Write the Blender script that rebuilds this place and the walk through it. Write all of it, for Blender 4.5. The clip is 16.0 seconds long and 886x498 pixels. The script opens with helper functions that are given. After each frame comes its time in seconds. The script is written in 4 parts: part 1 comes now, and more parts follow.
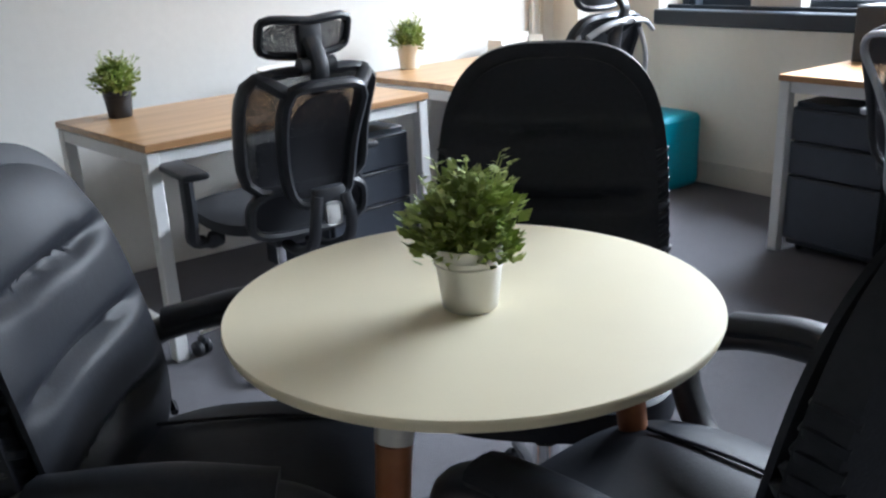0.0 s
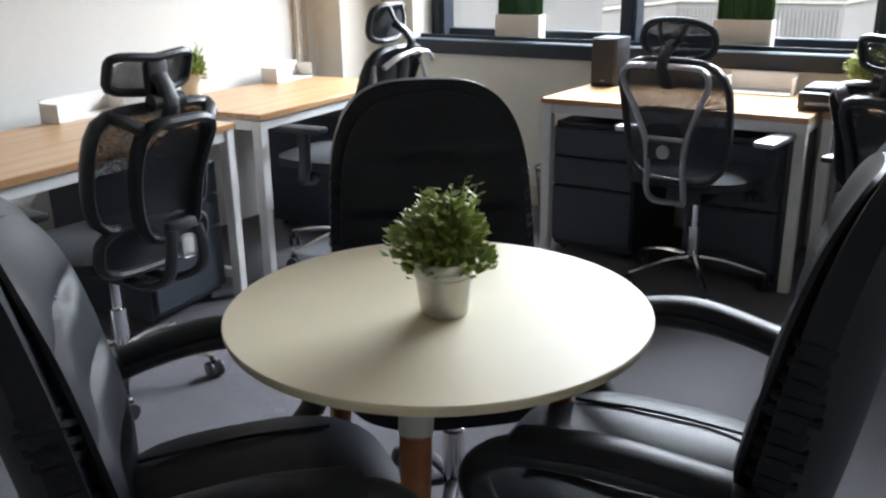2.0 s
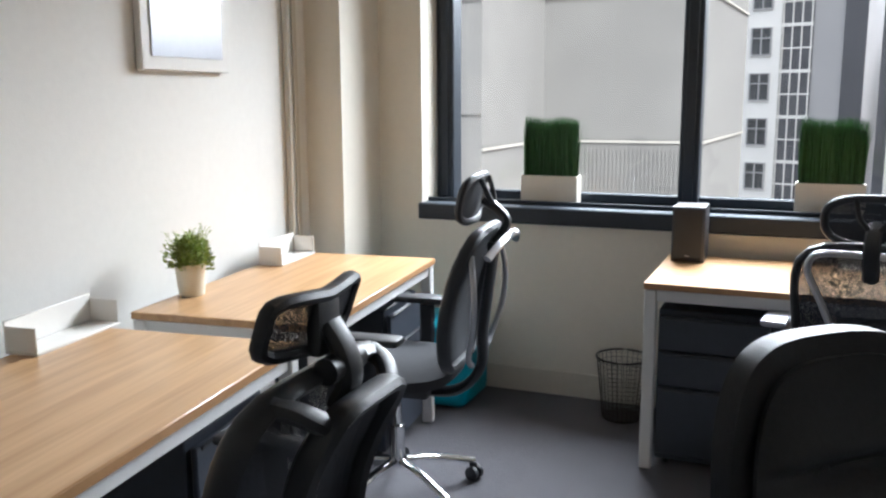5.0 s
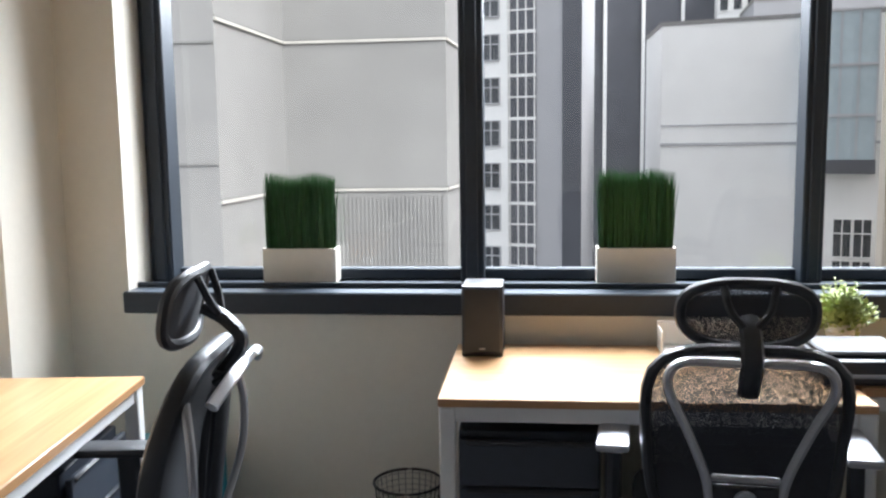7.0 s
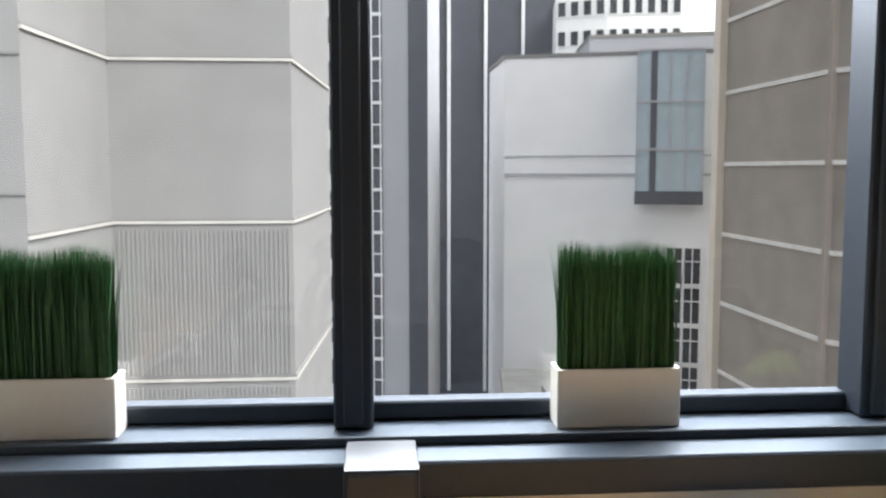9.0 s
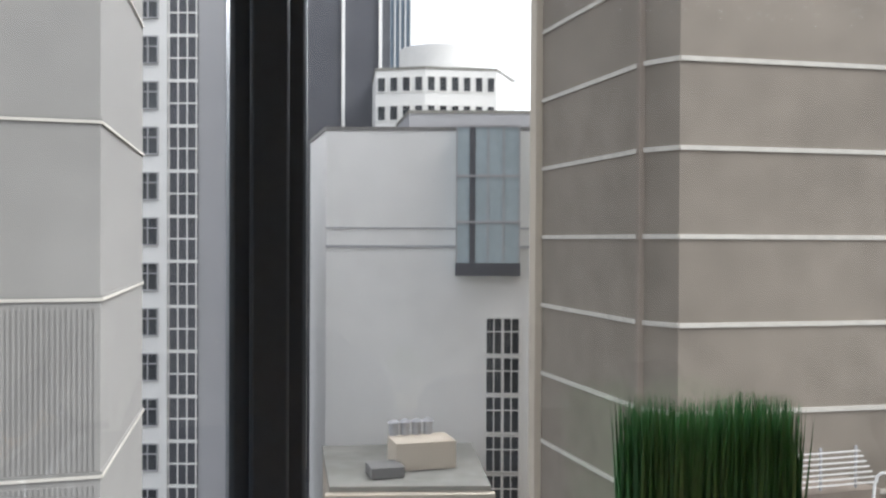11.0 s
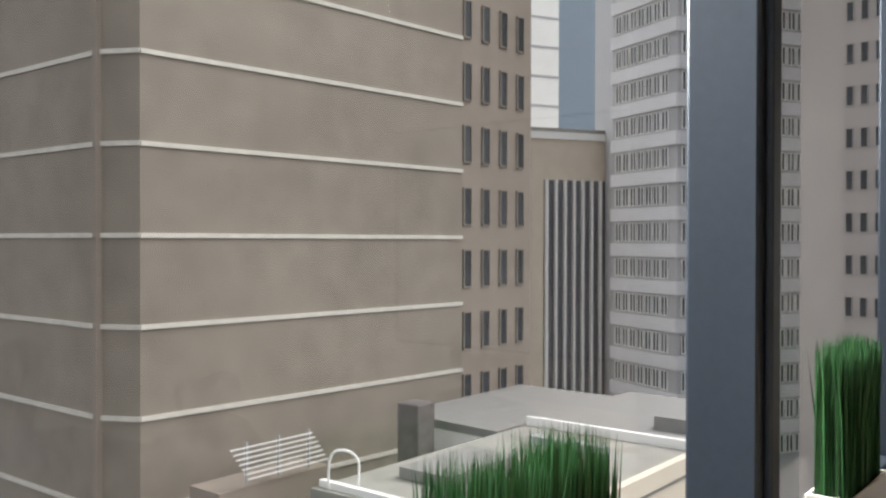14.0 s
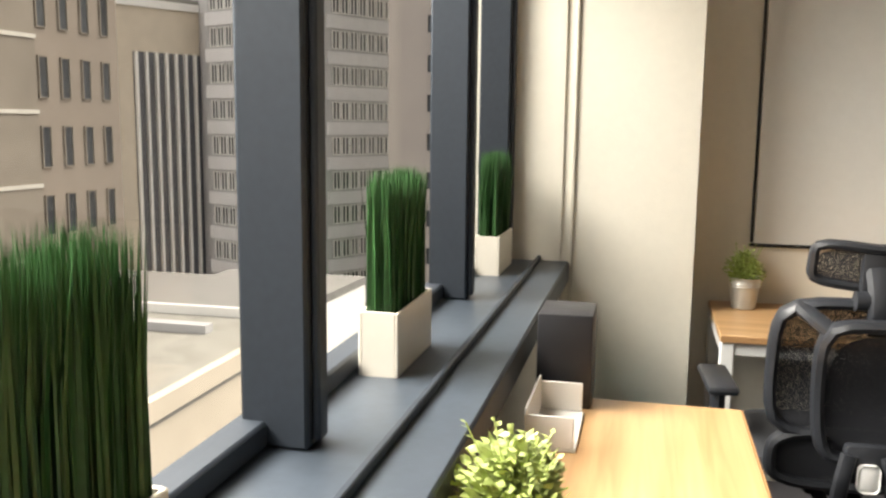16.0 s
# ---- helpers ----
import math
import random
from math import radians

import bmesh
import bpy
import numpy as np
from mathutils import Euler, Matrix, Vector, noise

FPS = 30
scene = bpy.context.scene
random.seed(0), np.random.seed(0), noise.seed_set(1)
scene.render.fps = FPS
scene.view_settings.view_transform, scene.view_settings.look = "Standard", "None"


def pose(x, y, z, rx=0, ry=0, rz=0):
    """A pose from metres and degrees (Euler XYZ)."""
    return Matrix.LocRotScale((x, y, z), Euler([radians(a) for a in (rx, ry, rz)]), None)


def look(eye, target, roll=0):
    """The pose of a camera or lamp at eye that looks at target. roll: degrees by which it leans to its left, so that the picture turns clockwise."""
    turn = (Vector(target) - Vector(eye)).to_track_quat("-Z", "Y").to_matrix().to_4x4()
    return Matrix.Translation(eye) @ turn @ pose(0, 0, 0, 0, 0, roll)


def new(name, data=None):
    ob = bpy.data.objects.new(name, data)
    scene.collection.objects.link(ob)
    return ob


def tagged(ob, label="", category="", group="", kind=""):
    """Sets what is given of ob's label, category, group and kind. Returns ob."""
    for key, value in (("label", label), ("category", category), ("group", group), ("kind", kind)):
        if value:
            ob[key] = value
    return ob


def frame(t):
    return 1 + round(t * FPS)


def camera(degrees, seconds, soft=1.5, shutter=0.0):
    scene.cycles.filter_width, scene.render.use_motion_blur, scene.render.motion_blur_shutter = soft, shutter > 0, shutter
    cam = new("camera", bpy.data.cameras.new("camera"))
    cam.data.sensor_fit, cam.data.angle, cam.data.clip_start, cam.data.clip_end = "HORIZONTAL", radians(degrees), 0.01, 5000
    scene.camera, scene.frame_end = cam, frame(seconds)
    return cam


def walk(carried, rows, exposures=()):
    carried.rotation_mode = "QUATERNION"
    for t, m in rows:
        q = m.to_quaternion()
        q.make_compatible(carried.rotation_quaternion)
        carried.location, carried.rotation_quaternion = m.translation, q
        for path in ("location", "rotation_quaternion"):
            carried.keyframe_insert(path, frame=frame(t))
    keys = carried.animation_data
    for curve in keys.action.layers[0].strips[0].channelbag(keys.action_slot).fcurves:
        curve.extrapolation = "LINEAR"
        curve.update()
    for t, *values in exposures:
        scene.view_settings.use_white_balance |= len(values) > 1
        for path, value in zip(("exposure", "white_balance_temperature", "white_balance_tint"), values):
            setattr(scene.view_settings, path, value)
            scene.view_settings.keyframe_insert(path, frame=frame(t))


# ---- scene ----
cam = camera(54.0, 16.0, soft=2.4)
PATH = [
    (0.0, (2.801, -4.048, 1.261, 71.13, 2.51, 53.38)),
    (0.5, (2.813, -4.137, 1.263, 70.91, 1.22, 47.76)),
    (1.0, (2.735, -4.304, 1.281, 71.58, 1.44, 39.14)),
    (1.5, (2.708, -4.391, 1.319, 71.52, 1.27, 35.30)),
    (2.0, (2.618, -4.498, 1.340, 71.73, 0.80, 33.46)),
    (2.5, (2.413, -4.572, 1.377, 72.69, 1.28, 30.69)),
    (3.0, (2.193, -4.532, 1.383, 73.08, 0.43, 31.76)),
    (3.5, (1.980, -4.433, 1.414, 75.42, -0.79, 33.34)),
    (4.3, (1.600, -4.340, 1.420, 77.60, -0.40, 29.50)),
    (5.2, (1.240, -4.060, 1.430, 80.90, 0.50, 20.50)),
    (6.0, (1.070, -3.758, 1.437, 82.92, 1.01, 12.17)),
    (6.5, (1.030, -3.474, 1.436, 83.13, 0.92, 7.89)),
    (7.0, (1.036, -3.213, 1.442, 83.03, 0.83, 5.95)),
    (7.5, (0.970, -2.909, 1.445, 83.20, 0.77, 1.69)),
    (8.0, (0.992, -2.593, 1.468, 83.53, 0.15, 1.31)),
    (8.9, (0.880, -1.980, 1.500, 84.60, 0.05, -3.50)),
    (9.8, (0.765, -1.400, 1.530, 85.60, -0.05, -9.00)),
    (10.5, (0.728, -1.130, 1.545, 86.44, -0.09, -12.32)),
    (11.0, (0.716, -1.010, 1.548, 89.43, -0.25, -16.12)),
    (11.5, (0.725, -0.890, 1.545, 91.90, -0.63, -16.97)),
    (12.0, (0.700, -0.790, 1.542, 92.19, 0.08, -21.02)),
    (12.5, (0.650, -0.650, 1.537, 91.28, 1.01, -29.70)),
    (13.0, (0.702, -0.500, 1.538, 90.52, -0.04, -38.19)),
    (13.5, (0.712, -0.452, 1.533, 90.02, -0.46, -42.86)),
    (14.0, (0.716, -0.416, 1.525, 89.49, -0.09, -50.98)),
    (14.5, (0.724, -0.378, 1.512, 88.72, -0.12, -59.24)),
    (15.0, (0.738, -0.388, 1.476, 88.08, -0.44, -63.95)),
    (15.5, (0.758, -0.420, 1.448, 84.55, -0.61, -69.89)),
    (16.0, (0.766, -0.476, 1.433, 81.72, -0.62, -76.83)),
]
EXPOSURES = [(0.0, 2.2, 5700, 9), (1.5, 2.2, 5850, 10), (2.5, 1.85, 6050, 9), (3.5, 1.85, 6000, 9), (8.0, 1.8, 6050, 10), (10.5, 1.5, 6150, 10), (11.3, 1.3, 6100, 10), (12.5, 0.5, 5950, 8), (13.5, 1.2, 6250, 9), (14.5, 1.35, 6600, 10), (15.2, 1.6, 7000, 10), (16.0, 1.7, 7500, 10)]
walk(cam, [(t, pose(*p)) for t, p in PATH], EXPOSURES)

# ---- world and light ----
world = bpy.data.worlds.new("overcast_sky")
scene.world = world
world.use_nodes = True
wn, wl = world.node_tree.nodes, world.node_tree.links
sky = wn.new("ShaderNodeTexSky")
sky.sky_type, sky.sun_disc = "NISHITA", False
sky.sun_elevation, sky.sun_rotation, sky.dust_density, sky.air_density = radians(55), radians(60), 4.0, 1.0
grey = wn.new("ShaderNodeHueSaturation")
grey.inputs["Saturation"].default_value = 0.12
wl.new(sky.outputs[0], grey.inputs["Color"])
wl.new(grey.outputs[0], wn["Background"].inputs["Color"])
wn["Background"].inputs["Strength"].default_value = 0.15
sun = new("sun", bpy.data.lights.new("sun", "SUN"))
sun.data.energy, sun.data.angle, sun.data.color = 1.4, radians(40), (1, 0.97, 0.92)
sun.matrix_basis = look((30, -5, 40), (0, 20, 0))
# Added lamp, unseen above the window outside, boosting the sky's light indoors.
lamp = new("sky_fill", bpy.data.lights.new("sky_fill", "AREA"))
lamp.data.shape, lamp.data.size, lamp.data.size_y = "RECTANGLE", 3.8, 1.8
lamp.data.energy, lamp.data.spread, lamp.data.color = 148, radians(105), (0.95, 0.98, 1.0)
lamp.matrix_basis = look((1.35, 1.5, 3.2), (1.2, -3.2, 0.9))


# ---- materials ----
def mat(name, color, rough=0.5, metal=0.0, var=0.08, scale=30.0, big=2.0, bump=0.0, bump_scale=200.0, island=0.0, spec=0.5):
    m = bpy.data.materials.new(name)
    m.use_nodes = True
    n, l = m.node_tree.nodes, m.node_tree.links
    b = n["Principled BSDF"]
    tc = n.new("ShaderNodeTexCoord")
    vals = []
    for s, d in ((scale, 4), (big, 3)):
        t = n.new("ShaderNodeTexNoise")
        t.inputs["Scale"].default_value, t.inputs["Detail"].default_value = s, d
        l.new(tc.outputs["Object"], t.inputs["Vector"])
        vals.append(t)
    add = n.new("ShaderNodeMath")
    add.operation = "ADD"
    l.new(vals[0].outputs[0], add.inputs[0]), l.new(vals[1].outputs[0], add.inputs[1])
    src = add
    if island:
        info = n.new("ShaderNodeObjectInfo")
        mul = n.new("ShaderNodeMath")
        mul.operation, mul.inputs[1].default_value = "MULTIPLY_ADD", island
        l.new(info.outputs["Random"], mul.inputs[0]), l.new(add.outputs[0], mul.inputs[2])
        src = mul
    r = n.new("ShaderNodeMapRange")
    r.inputs["From Min"].default_value, r.inputs["From Max"].default_value = 0.6, 1.4 + island
    r.inputs["To Min"].default_value, r.inputs["To Max"].default_value = 1 - var, 1 + var
    l.new(src.outputs[0], r.inputs["Value"])
    mix = n.new("ShaderNodeVectorMath")
    mix.operation = "SCALE"
    mix.inputs[0].default_value = color
    l.new(r.outputs[0], mix.inputs["Scale"])
    l.new(mix.outputs[0], b.inputs["Base Color"])
    b.inputs["Roughness"].default_value, b.inputs["Metallic"].default_value = rough, metal
    b.inputs["Specular IOR Level"].default_value = spec
    if bump:
        t = n.new("ShaderNodeTexNoise")
        t.inputs["Scale"].default_value, t.inputs["Detail"].default_value = bump_scale, 3
        l.new(tc.outputs["Object"], t.inputs["Vector"])
        bp = n.new("ShaderNodeBump")
        bp.inputs["Strength"].default_value, bp.inputs["Distance"].default_value = bump, 0.01
        l.new(t.outputs[0], bp.inputs["Height"]), l.new(bp.outputs[0], b.inputs["Normal"])
    return m


def wood_mat(name, dark, light, along):
    m = bpy.data.materials.new(name)
    m.use_nodes = True
    n, l = m.node_tree.nodes, m.node_tree.links
    tc, mp, t, ramp = (n.new("ShaderNode" + k) for k in ("TexCoord", "Mapping", "TexNoise", "ValToRGB"))
    mp.inputs["Scale"].default_value = (1.5, 26, 26) if along == "x" else (26, 1.5, 26)
    t.inputs["Scale"].default_value, t.inputs["Detail"].default_value, t.inputs["Distortion"].default_value = 1.0, 6, 0.6
    l.new(tc.outputs["Object"], mp.inputs["Vector"]), l.new(mp.outputs[0], t.inputs["Vector"]), l.new(t.outputs[0], ramp.inputs[0])
    ramp.color_ramp.elements[0].position, ramp.color_ramp.elements[0].color = 0.3, (*dark, 1)
    ramp.color_ramp.elements[1].position, ramp.color_ramp.elements[1].color = 0.7, (*light, 1)
    b = n["Principled BSDF"]
    l.new(ramp.outputs[0], b.inputs["Base Color"])
    b.inputs["Roughness"].default_value = 0.33
    return m


def glass_mat(name, color=(1, 1, 1), gloss=0.035):
    m = bpy.data.materials.new(name)
    m.use_nodes = True
    n, l = m.node_tree.nodes, m.node_tree.links
    n.remove(n["Principled BSDF"])
    tr, gl, mx = n.new("ShaderNodeBsdfTransparent"), n.new("ShaderNodeBsdfGlossy"), n.new("ShaderNodeMixShader")
    tr.inputs[0].default_value = (*color, 1)
    gl.inputs["Roughness"].default_value = 0.02
    mx.inputs[0].default_value = gloss
    l.new(tr.outputs[0], mx.inputs[1]), l.new(gl.outputs[0], mx.inputs[2]), l.new(mx.outputs[0], n["Material Output"].inputs[0])
    return m


def mesh_fabric(name, color, cover, scale):
    """Woven mesh fabric: threads with open gaps between them."""
    m = bpy.data.materials.new(name)
    m.use_nodes = True
    n, l = m.node_tree.nodes, m.node_tree.links
    b = n["Principled BSDF"]
    b.inputs["Base Color"].default_value, b.inputs["Roughness"].default_value = (*color, 1), 0.8
    tc, ck = n.new("ShaderNodeTexCoord"), n.new("ShaderNodeTexVoronoi")
    ck.inputs["Scale"].default_value = scale
    l.new(tc.outputs["Object"], ck.inputs["Vector"])
    cmp = n.new("ShaderNodeMath")
    cmp.operation, cmp.inputs[1].default_value = "GREATER_THAN", 1 - cover
    l.new(ck.outputs["Distance"], cmp.inputs[0])
    l.new(cmp.outputs[0], b.inputs["Alpha"])
    return m


M_WALL = mat("cream_wall_paint", (0.76, 0.72, 0.63), 0.75, var=0.03, bump=0.08, bump_scale=120)
M_SIDE = mat("white_wall_paint", (0.80, 0.785, 0.745), 0.7, var=0.03, bump=0.06, bump_scale=120)
M_CEIL = mat("ceiling_paint", (0.8, 0.79, 0.76), 0.8, var=0.02)
M_CARPET = mat("grey_loop_carpet", (0.15, 0.147, 0.163), 0.95, var=0.35, scale=260, big=1.2, bump=0.9, bump_scale=420)
M_TRUNK = mat("plastic_trunking", (0.62, 0.58, 0.50), 0.45, var=0.04)
M_FRAME = mat("dark_grey_aluminium", (0.032, 0.040, 0.052), 0.5, 0.05, var=0.12, scale=60, spec=0.3)
M_SILL = mat("grey_painted_sill", (0.06, 0.075, 0.095), 0.35, 0.2, var=0.18, scale=40)
M_GLASS = glass_mat("window_glass")
M_WOODX = wood_mat("oak_laminate", (0.42, 0.235, 0.105), (0.60, 0.375, 0.19), "x")
M_WOODY = wood_mat("oak_laminate_long", (0.42, 0.235, 0.105), (0.60, 0.375, 0.19), "y")
M_EDGE = mat("oak_edge_band", (0.40, 0.22, 0.10), 0.4, var=0.1)
M_STEEL = mat("white_coated_steel", (0.74, 0.74, 0.73), 0.4, var=0.04)
M_CAB = mat("charcoal_cabinet_steel", (0.036, 0.043, 0.058), 0.45, var=0.12, bump=0.1, bump_scale=300)
M_TABLE = mat("cream_laminate", (0.80, 0.725, 0.53), 0.5, var=0.025, scale=8)
M_LEGWOOD = wood_mat("beech_leg", (0.30, 0.11, 0.05), (0.42, 0.18, 0.08), "y")
M_LEATHER = mat("black_leather", (0.017, 0.019, 0.025), 0.45, spec=0.2, var=0.25, scale=90, bump=0.08, bump_scale=260)
M_PLASTIC = mat("black_plastic", (0.022, 0.024, 0.029), 0.42, var=0.15, bump=0.1, bump_scale=300)
M_GREYPL = mat("silver_plastic", (0.42, 0.43, 0.46), 0.32, 0.6, var=0.06)
M_CHROME = mat("chrome", (0.78, 0.79, 0.80), 0.12, 1.0, var=0.03)
M_MESH = mesh_fabric("black_mesh_fabric", (0.03, 0.032, 0.04), 0.56, 420)
M_MESHD = mesh_fabric("dense_black_mesh", (0.026, 0.028, 0.035), 0.80, 420)
M_SEAT = mat("dark_grey_fabric", (0.032, 0.034, 0.04), 0.9, var=0.25, scale=300, bump=0.4, bump_scale=500)
M_TEAL = mat("teal_vinyl", (0.0, 0.30, 0.42), 0.45, var=0.08, bump=0.1, bump_scale=80)
M_POT = mat("galvanised_pot", (0.60, 0.59, 0.55), 0.42, 0.55, var=0.10, scale=20)
M_POTW = mat("cream_pot", (0.74, 0.68, 0.55), 0.55, var=0.06)
M_POTB = mat("black_pot", (0.02, 0.02, 0.022), 0.5, var=0.1)
M_BOX = mat("white_planter", (0.76, 0.71, 0.62), 0.5, var=0.04)
M_GRASS = mat("artificial_grass", (0.030, 0.105, 0.028), 0.5, var=0.35, scale=50)
M_LEAF = mat("boxwood_leaf", (0.29, 0.37, 0.09), 0.5, var=0.45, scale=60, big=25)
M_LEAFL = mat("boxwood_leaf_pale", (0.40, 0.47, 0.16), 0.5, var=0.35, scale=60, big=25)
M_SPK = mat("black_speaker_vinyl", (0.016, 0.016, 0.020), 0.45, var=0.12, bump=0.15, bump_scale=400)
M_TRAY = mat("white_desk_tray", (0.78, 0.76, 0.72), 0.4, var=0.03)
M_WIRE = mat("black_wire", (0.015, 0.015, 0.017), 0.4, 0.4)
M_BOARD = mat("whiteboard", (0.72, 0.71, 0.68), 0.25, var=0.03)

# ---- geometry helpers ----
I4 = Matrix.Identity(4)


def bm_box(size, at=(0, 0, 0), bevel=0.0, bm=None, m=I4, seg=1):
    bm = bm or bmesh.new()
    got = bmesh.ops.create_cube(bm, size=1, matrix=m @ Matrix.Translation(at) @ Matrix.Diagonal((*size, 1)))
    if bevel:
        edges = list({e for v in got["verts"] for e in v.link_edges})
        bmesh.ops.bevel(bm, geom=edges, offset=bevel, segments=seg, profile=0.5, affect="EDGES")
    return bm


def bm_lathe(profile, n=32, at=(0, 0, 0), bm=None, m=I4):
    bm = bm or bmesh.new()
    rings = []
    for r, z in profile:
        rings.append([bm.verts.new(m @ Vector((at[0] + r * math.cos(2 * math.pi * k / n), at[1] + r * math.sin(2 * math.pi * k / n), at[2] + z))) for k in range(n)])
    for a, b in zip(rings, rings[1:]):
        for k in range(n):
            bm.faces.new((a[k], a[(k + 1) % n], b[(k + 1) % n], b[k]))
    bm.faces.new(rings[0][::-1]), bm.faces.new(rings[-1])
    return bm


def smooth_path(points, per=6):
    """A Catmull-Rom line through the points."""
    p = [Vector(q) for q in points]
    p = [2 * p[0] - p[1]] + p + [2 * p[-1] - p[-2]]
    out = []
    for i in range(1, len(p) - 2):
        for k in range(per):
            t = k / per
            a, b, c, d = p[i - 1:i + 3]
            out.append(0.5 * (2 * b + (c - a) * t + (2 * a - 5 * b + 4 * c - d) * t * t + (3 * b - a - 3 * c + d) * t ** 3))
    return out + [p[-2]]


def bm_tube(points, rx, ry=None, n=8, bm=None, m=I4, per=6, closed=False, taper=1.0, side=(1, 0, 0)):
    """A tube along a smooth line, its section rx by ry, ry measured square to side."""
    bm, ry = bm or bmesh.new(), ry or rx
    line = smooth_path(points, per) if per > 1 else [Vector(q) for q in points]
    rings, s0 = [], Vector(side)
    for i, q in enumerate(line):
        if closed:
            d = line[(i + 1) % len(line)] - line[i - 1]
        else:
            d = line[min(i + 1, len(line) - 1)] - line[max(i - 1, 0)]
        d.normalize()
        s = s0 - d * s0.dot(d)
        if s.length < 0.05:
            s = Vector((0, 1, 0)) - d * d.y
        s.normalize()
        u = d.cross(s)
        k = 1 + (taper - 1) * i / max(1, len(line) - 1)
        rings.append([bm.verts.new(m @ (q + s * rx * k * math.cos(a) + u * ry * k * math.sin(a))) for a in (2 * math.pi * j / n for j in range(n))])
    pairs = list(zip(rings, rings[1:])) + ([(rings[-1], rings[0])] if closed else [])
    for a, b in pairs:
        for k in range(n):
            bm.faces.new((a[k], a[(k + 1) % n], b[(k + 1) % n], b[k]))
    if not closed:
        bm.faces.new(rings[0][::-1]), bm.faces.new(rings[-1])
    return bm


def bm_pad(width, height, depth, power=3.0, puff=0.5, nx=14, nz=18, bend=None, seams=(), bm=None, m=I4, taper=0.0):
    """A cushion standing in the x-z plane: rounded outline, both faces bulged. bend(u, v) gives the y of its middle;
    seams are heights (0 to 1) where the front is drawn in."""
    bm = bm or bmesh.new()
    grids = []
    for face in (-1, 1):
        g = []
        for j in range(nz + 1):
            row = []
            for i in range(nx + 1):
                u, v = 2 * i / nx - 1, 2 * j / nz - 1
                # square to rounded square
                k = max(abs(u), abs(v))
                if k > 0:
                    r = (abs(u / k) ** power + abs(v / k) ** power) ** (-1 / power)
                    uu, vv = u * r, v * r
                else:
                    uu = vv = 0
                edge = 1 - k ** 4
                th = depth / 2 * (1 - puff + puff * edge) if k < 0.999 else depth / 2 * (1 - puff)
                h = (vv + 1) / 2
                if face < 0:
                    for s in seams:
                        th -= depth * 0.30 * math.exp(-((h - s - 0.03 * uu * uu) / 0.028) ** 2) * edge
                x = uu * width / 2 * (1 - taper * h)
                y = (bend(uu, h) if bend else 0) + face * th
                row.append(bm.verts.new(m @ Vector((x, y, vv * height / 2 + height / 2))))
            g.append(row)
        grids.append(g)
    for f, g in enumerate(grids):
        for j in range(nz):
            for i in range(nx):
                q = (g[j][i], g[j][i + 1], g[j + 1][i + 1], g[j + 1][i])
                bm.faces.new(q if f == 0 else q[::-1])
    a, b = grids
    rim = [(0, i) for i in range(nx)] + [(j, nx) for j in range(nz)] + [(nz, i) for i in range(nx, 0, -1)] + [(j, 0) for j in range(nz, 0, -1)]
    for (j, i), (j2, i2) in zip(rim, rim[1:] + rim[:1]):
        bm.faces.new((a[j2][i2], a[j][i], b[j][i], b[j2][i2]))
    return bm


def finish(bm, name, material, smooth=False):
    me = bpy.data.meshes.new(name)
    bmesh.ops.recalc_face_normals(bm, faces=bm.faces)
    bm.to_mesh(me)
    bm.free()
    me.materials.append(material)
    if smooth:
        me.shade_smooth()
        if smooth == "auto":
            me.set_sharp_from_angle(angle=radians(40))
    return me


def part(name, bm, material, parent, label="", smooth="auto"):
    ob = new(name, finish(bm, name, material, smooth))
    ob.parent = parent
    if label:
        tagged(ob, label)
    return ob


def thing(name, label, category, m=I4, group=""):
    ob = new(name)
    ob.empty_display_size = 0.05
    ob.matrix_basis = m
    return tagged(ob, label, category, group)


def solid(name, bm, material, label, category, m=I4, group="", kind="", smooth="auto"):
    ob = new(name, finish(bm, name, material, smooth))
    ob.matrix_basis = m
    return tagged(ob, label, category, group, kind)


def block(name, lo, hi, material, label, category, bevel=0.0):
    size = [b - a for a, b in zip(lo, hi)]
    mid = [(a + b) / 2 for a, b in zip(lo, hi)]
    return solid(name, bm_box(size, (0, 0, 0), bevel), material, label, category, pose(*mid), kind="structure")


# ---- the room ----
X0, X1, Y0, YW, ZC = -0.88, 4.36, -6.2, -0.17, 2.6
block("floor", (X0 - 0.2, Y0 - 0.2, -0.2), (X1 + 0.2, 0.25, 0), M_CARPET, "grey loop-pile carpet floor of the office", "floor")
block("ceiling", (X0 - 0.2, Y0 - 0.2, ZC), (X1 + 0.2, 0.25, ZC + 0.2), M_CEIL, "plain white office ceiling", "ceiling")
block("wall_west", (X0 - 0.2, Y0, 0), (X0, 0.25, ZC), M_SIDE, "white painted office wall behind the desks", "wall")
block("wall_east", (X1, Y0, 0), (X1 + 0.2, 0.25, ZC), M_WALL, "cream painted office wall", "wall")
# Unseen wall closing the room, its distance picked to bounce more daylight.
block("wall_south", (X0 - 0.2, Y0 - 0.2, 0), (X1 + 0.2, Y0, ZC), M_WALL, "unseen cream back wall set near to bounce daylight", "wall")
WX0, WX1, WZ0, WZ1 = -0.46, 4.06, 0.90, 2.38
block("wall_north_lower", (X0, YW, 0), (X1, 0.2, WZ0 - 0.07), M_WALL, "cream painted wall below the window sill", "wall")
block("wall_north_upper", (X0, YW, WZ1), (X1, 0.2, ZC), M_WALL, "cream painted wall above the windows", "wall")
block("wall_north_west", (X0, YW, WZ0 - 0.07), (WX0, 0.2, WZ1), M_WALL, "cream painted wall beside the window", "wall")
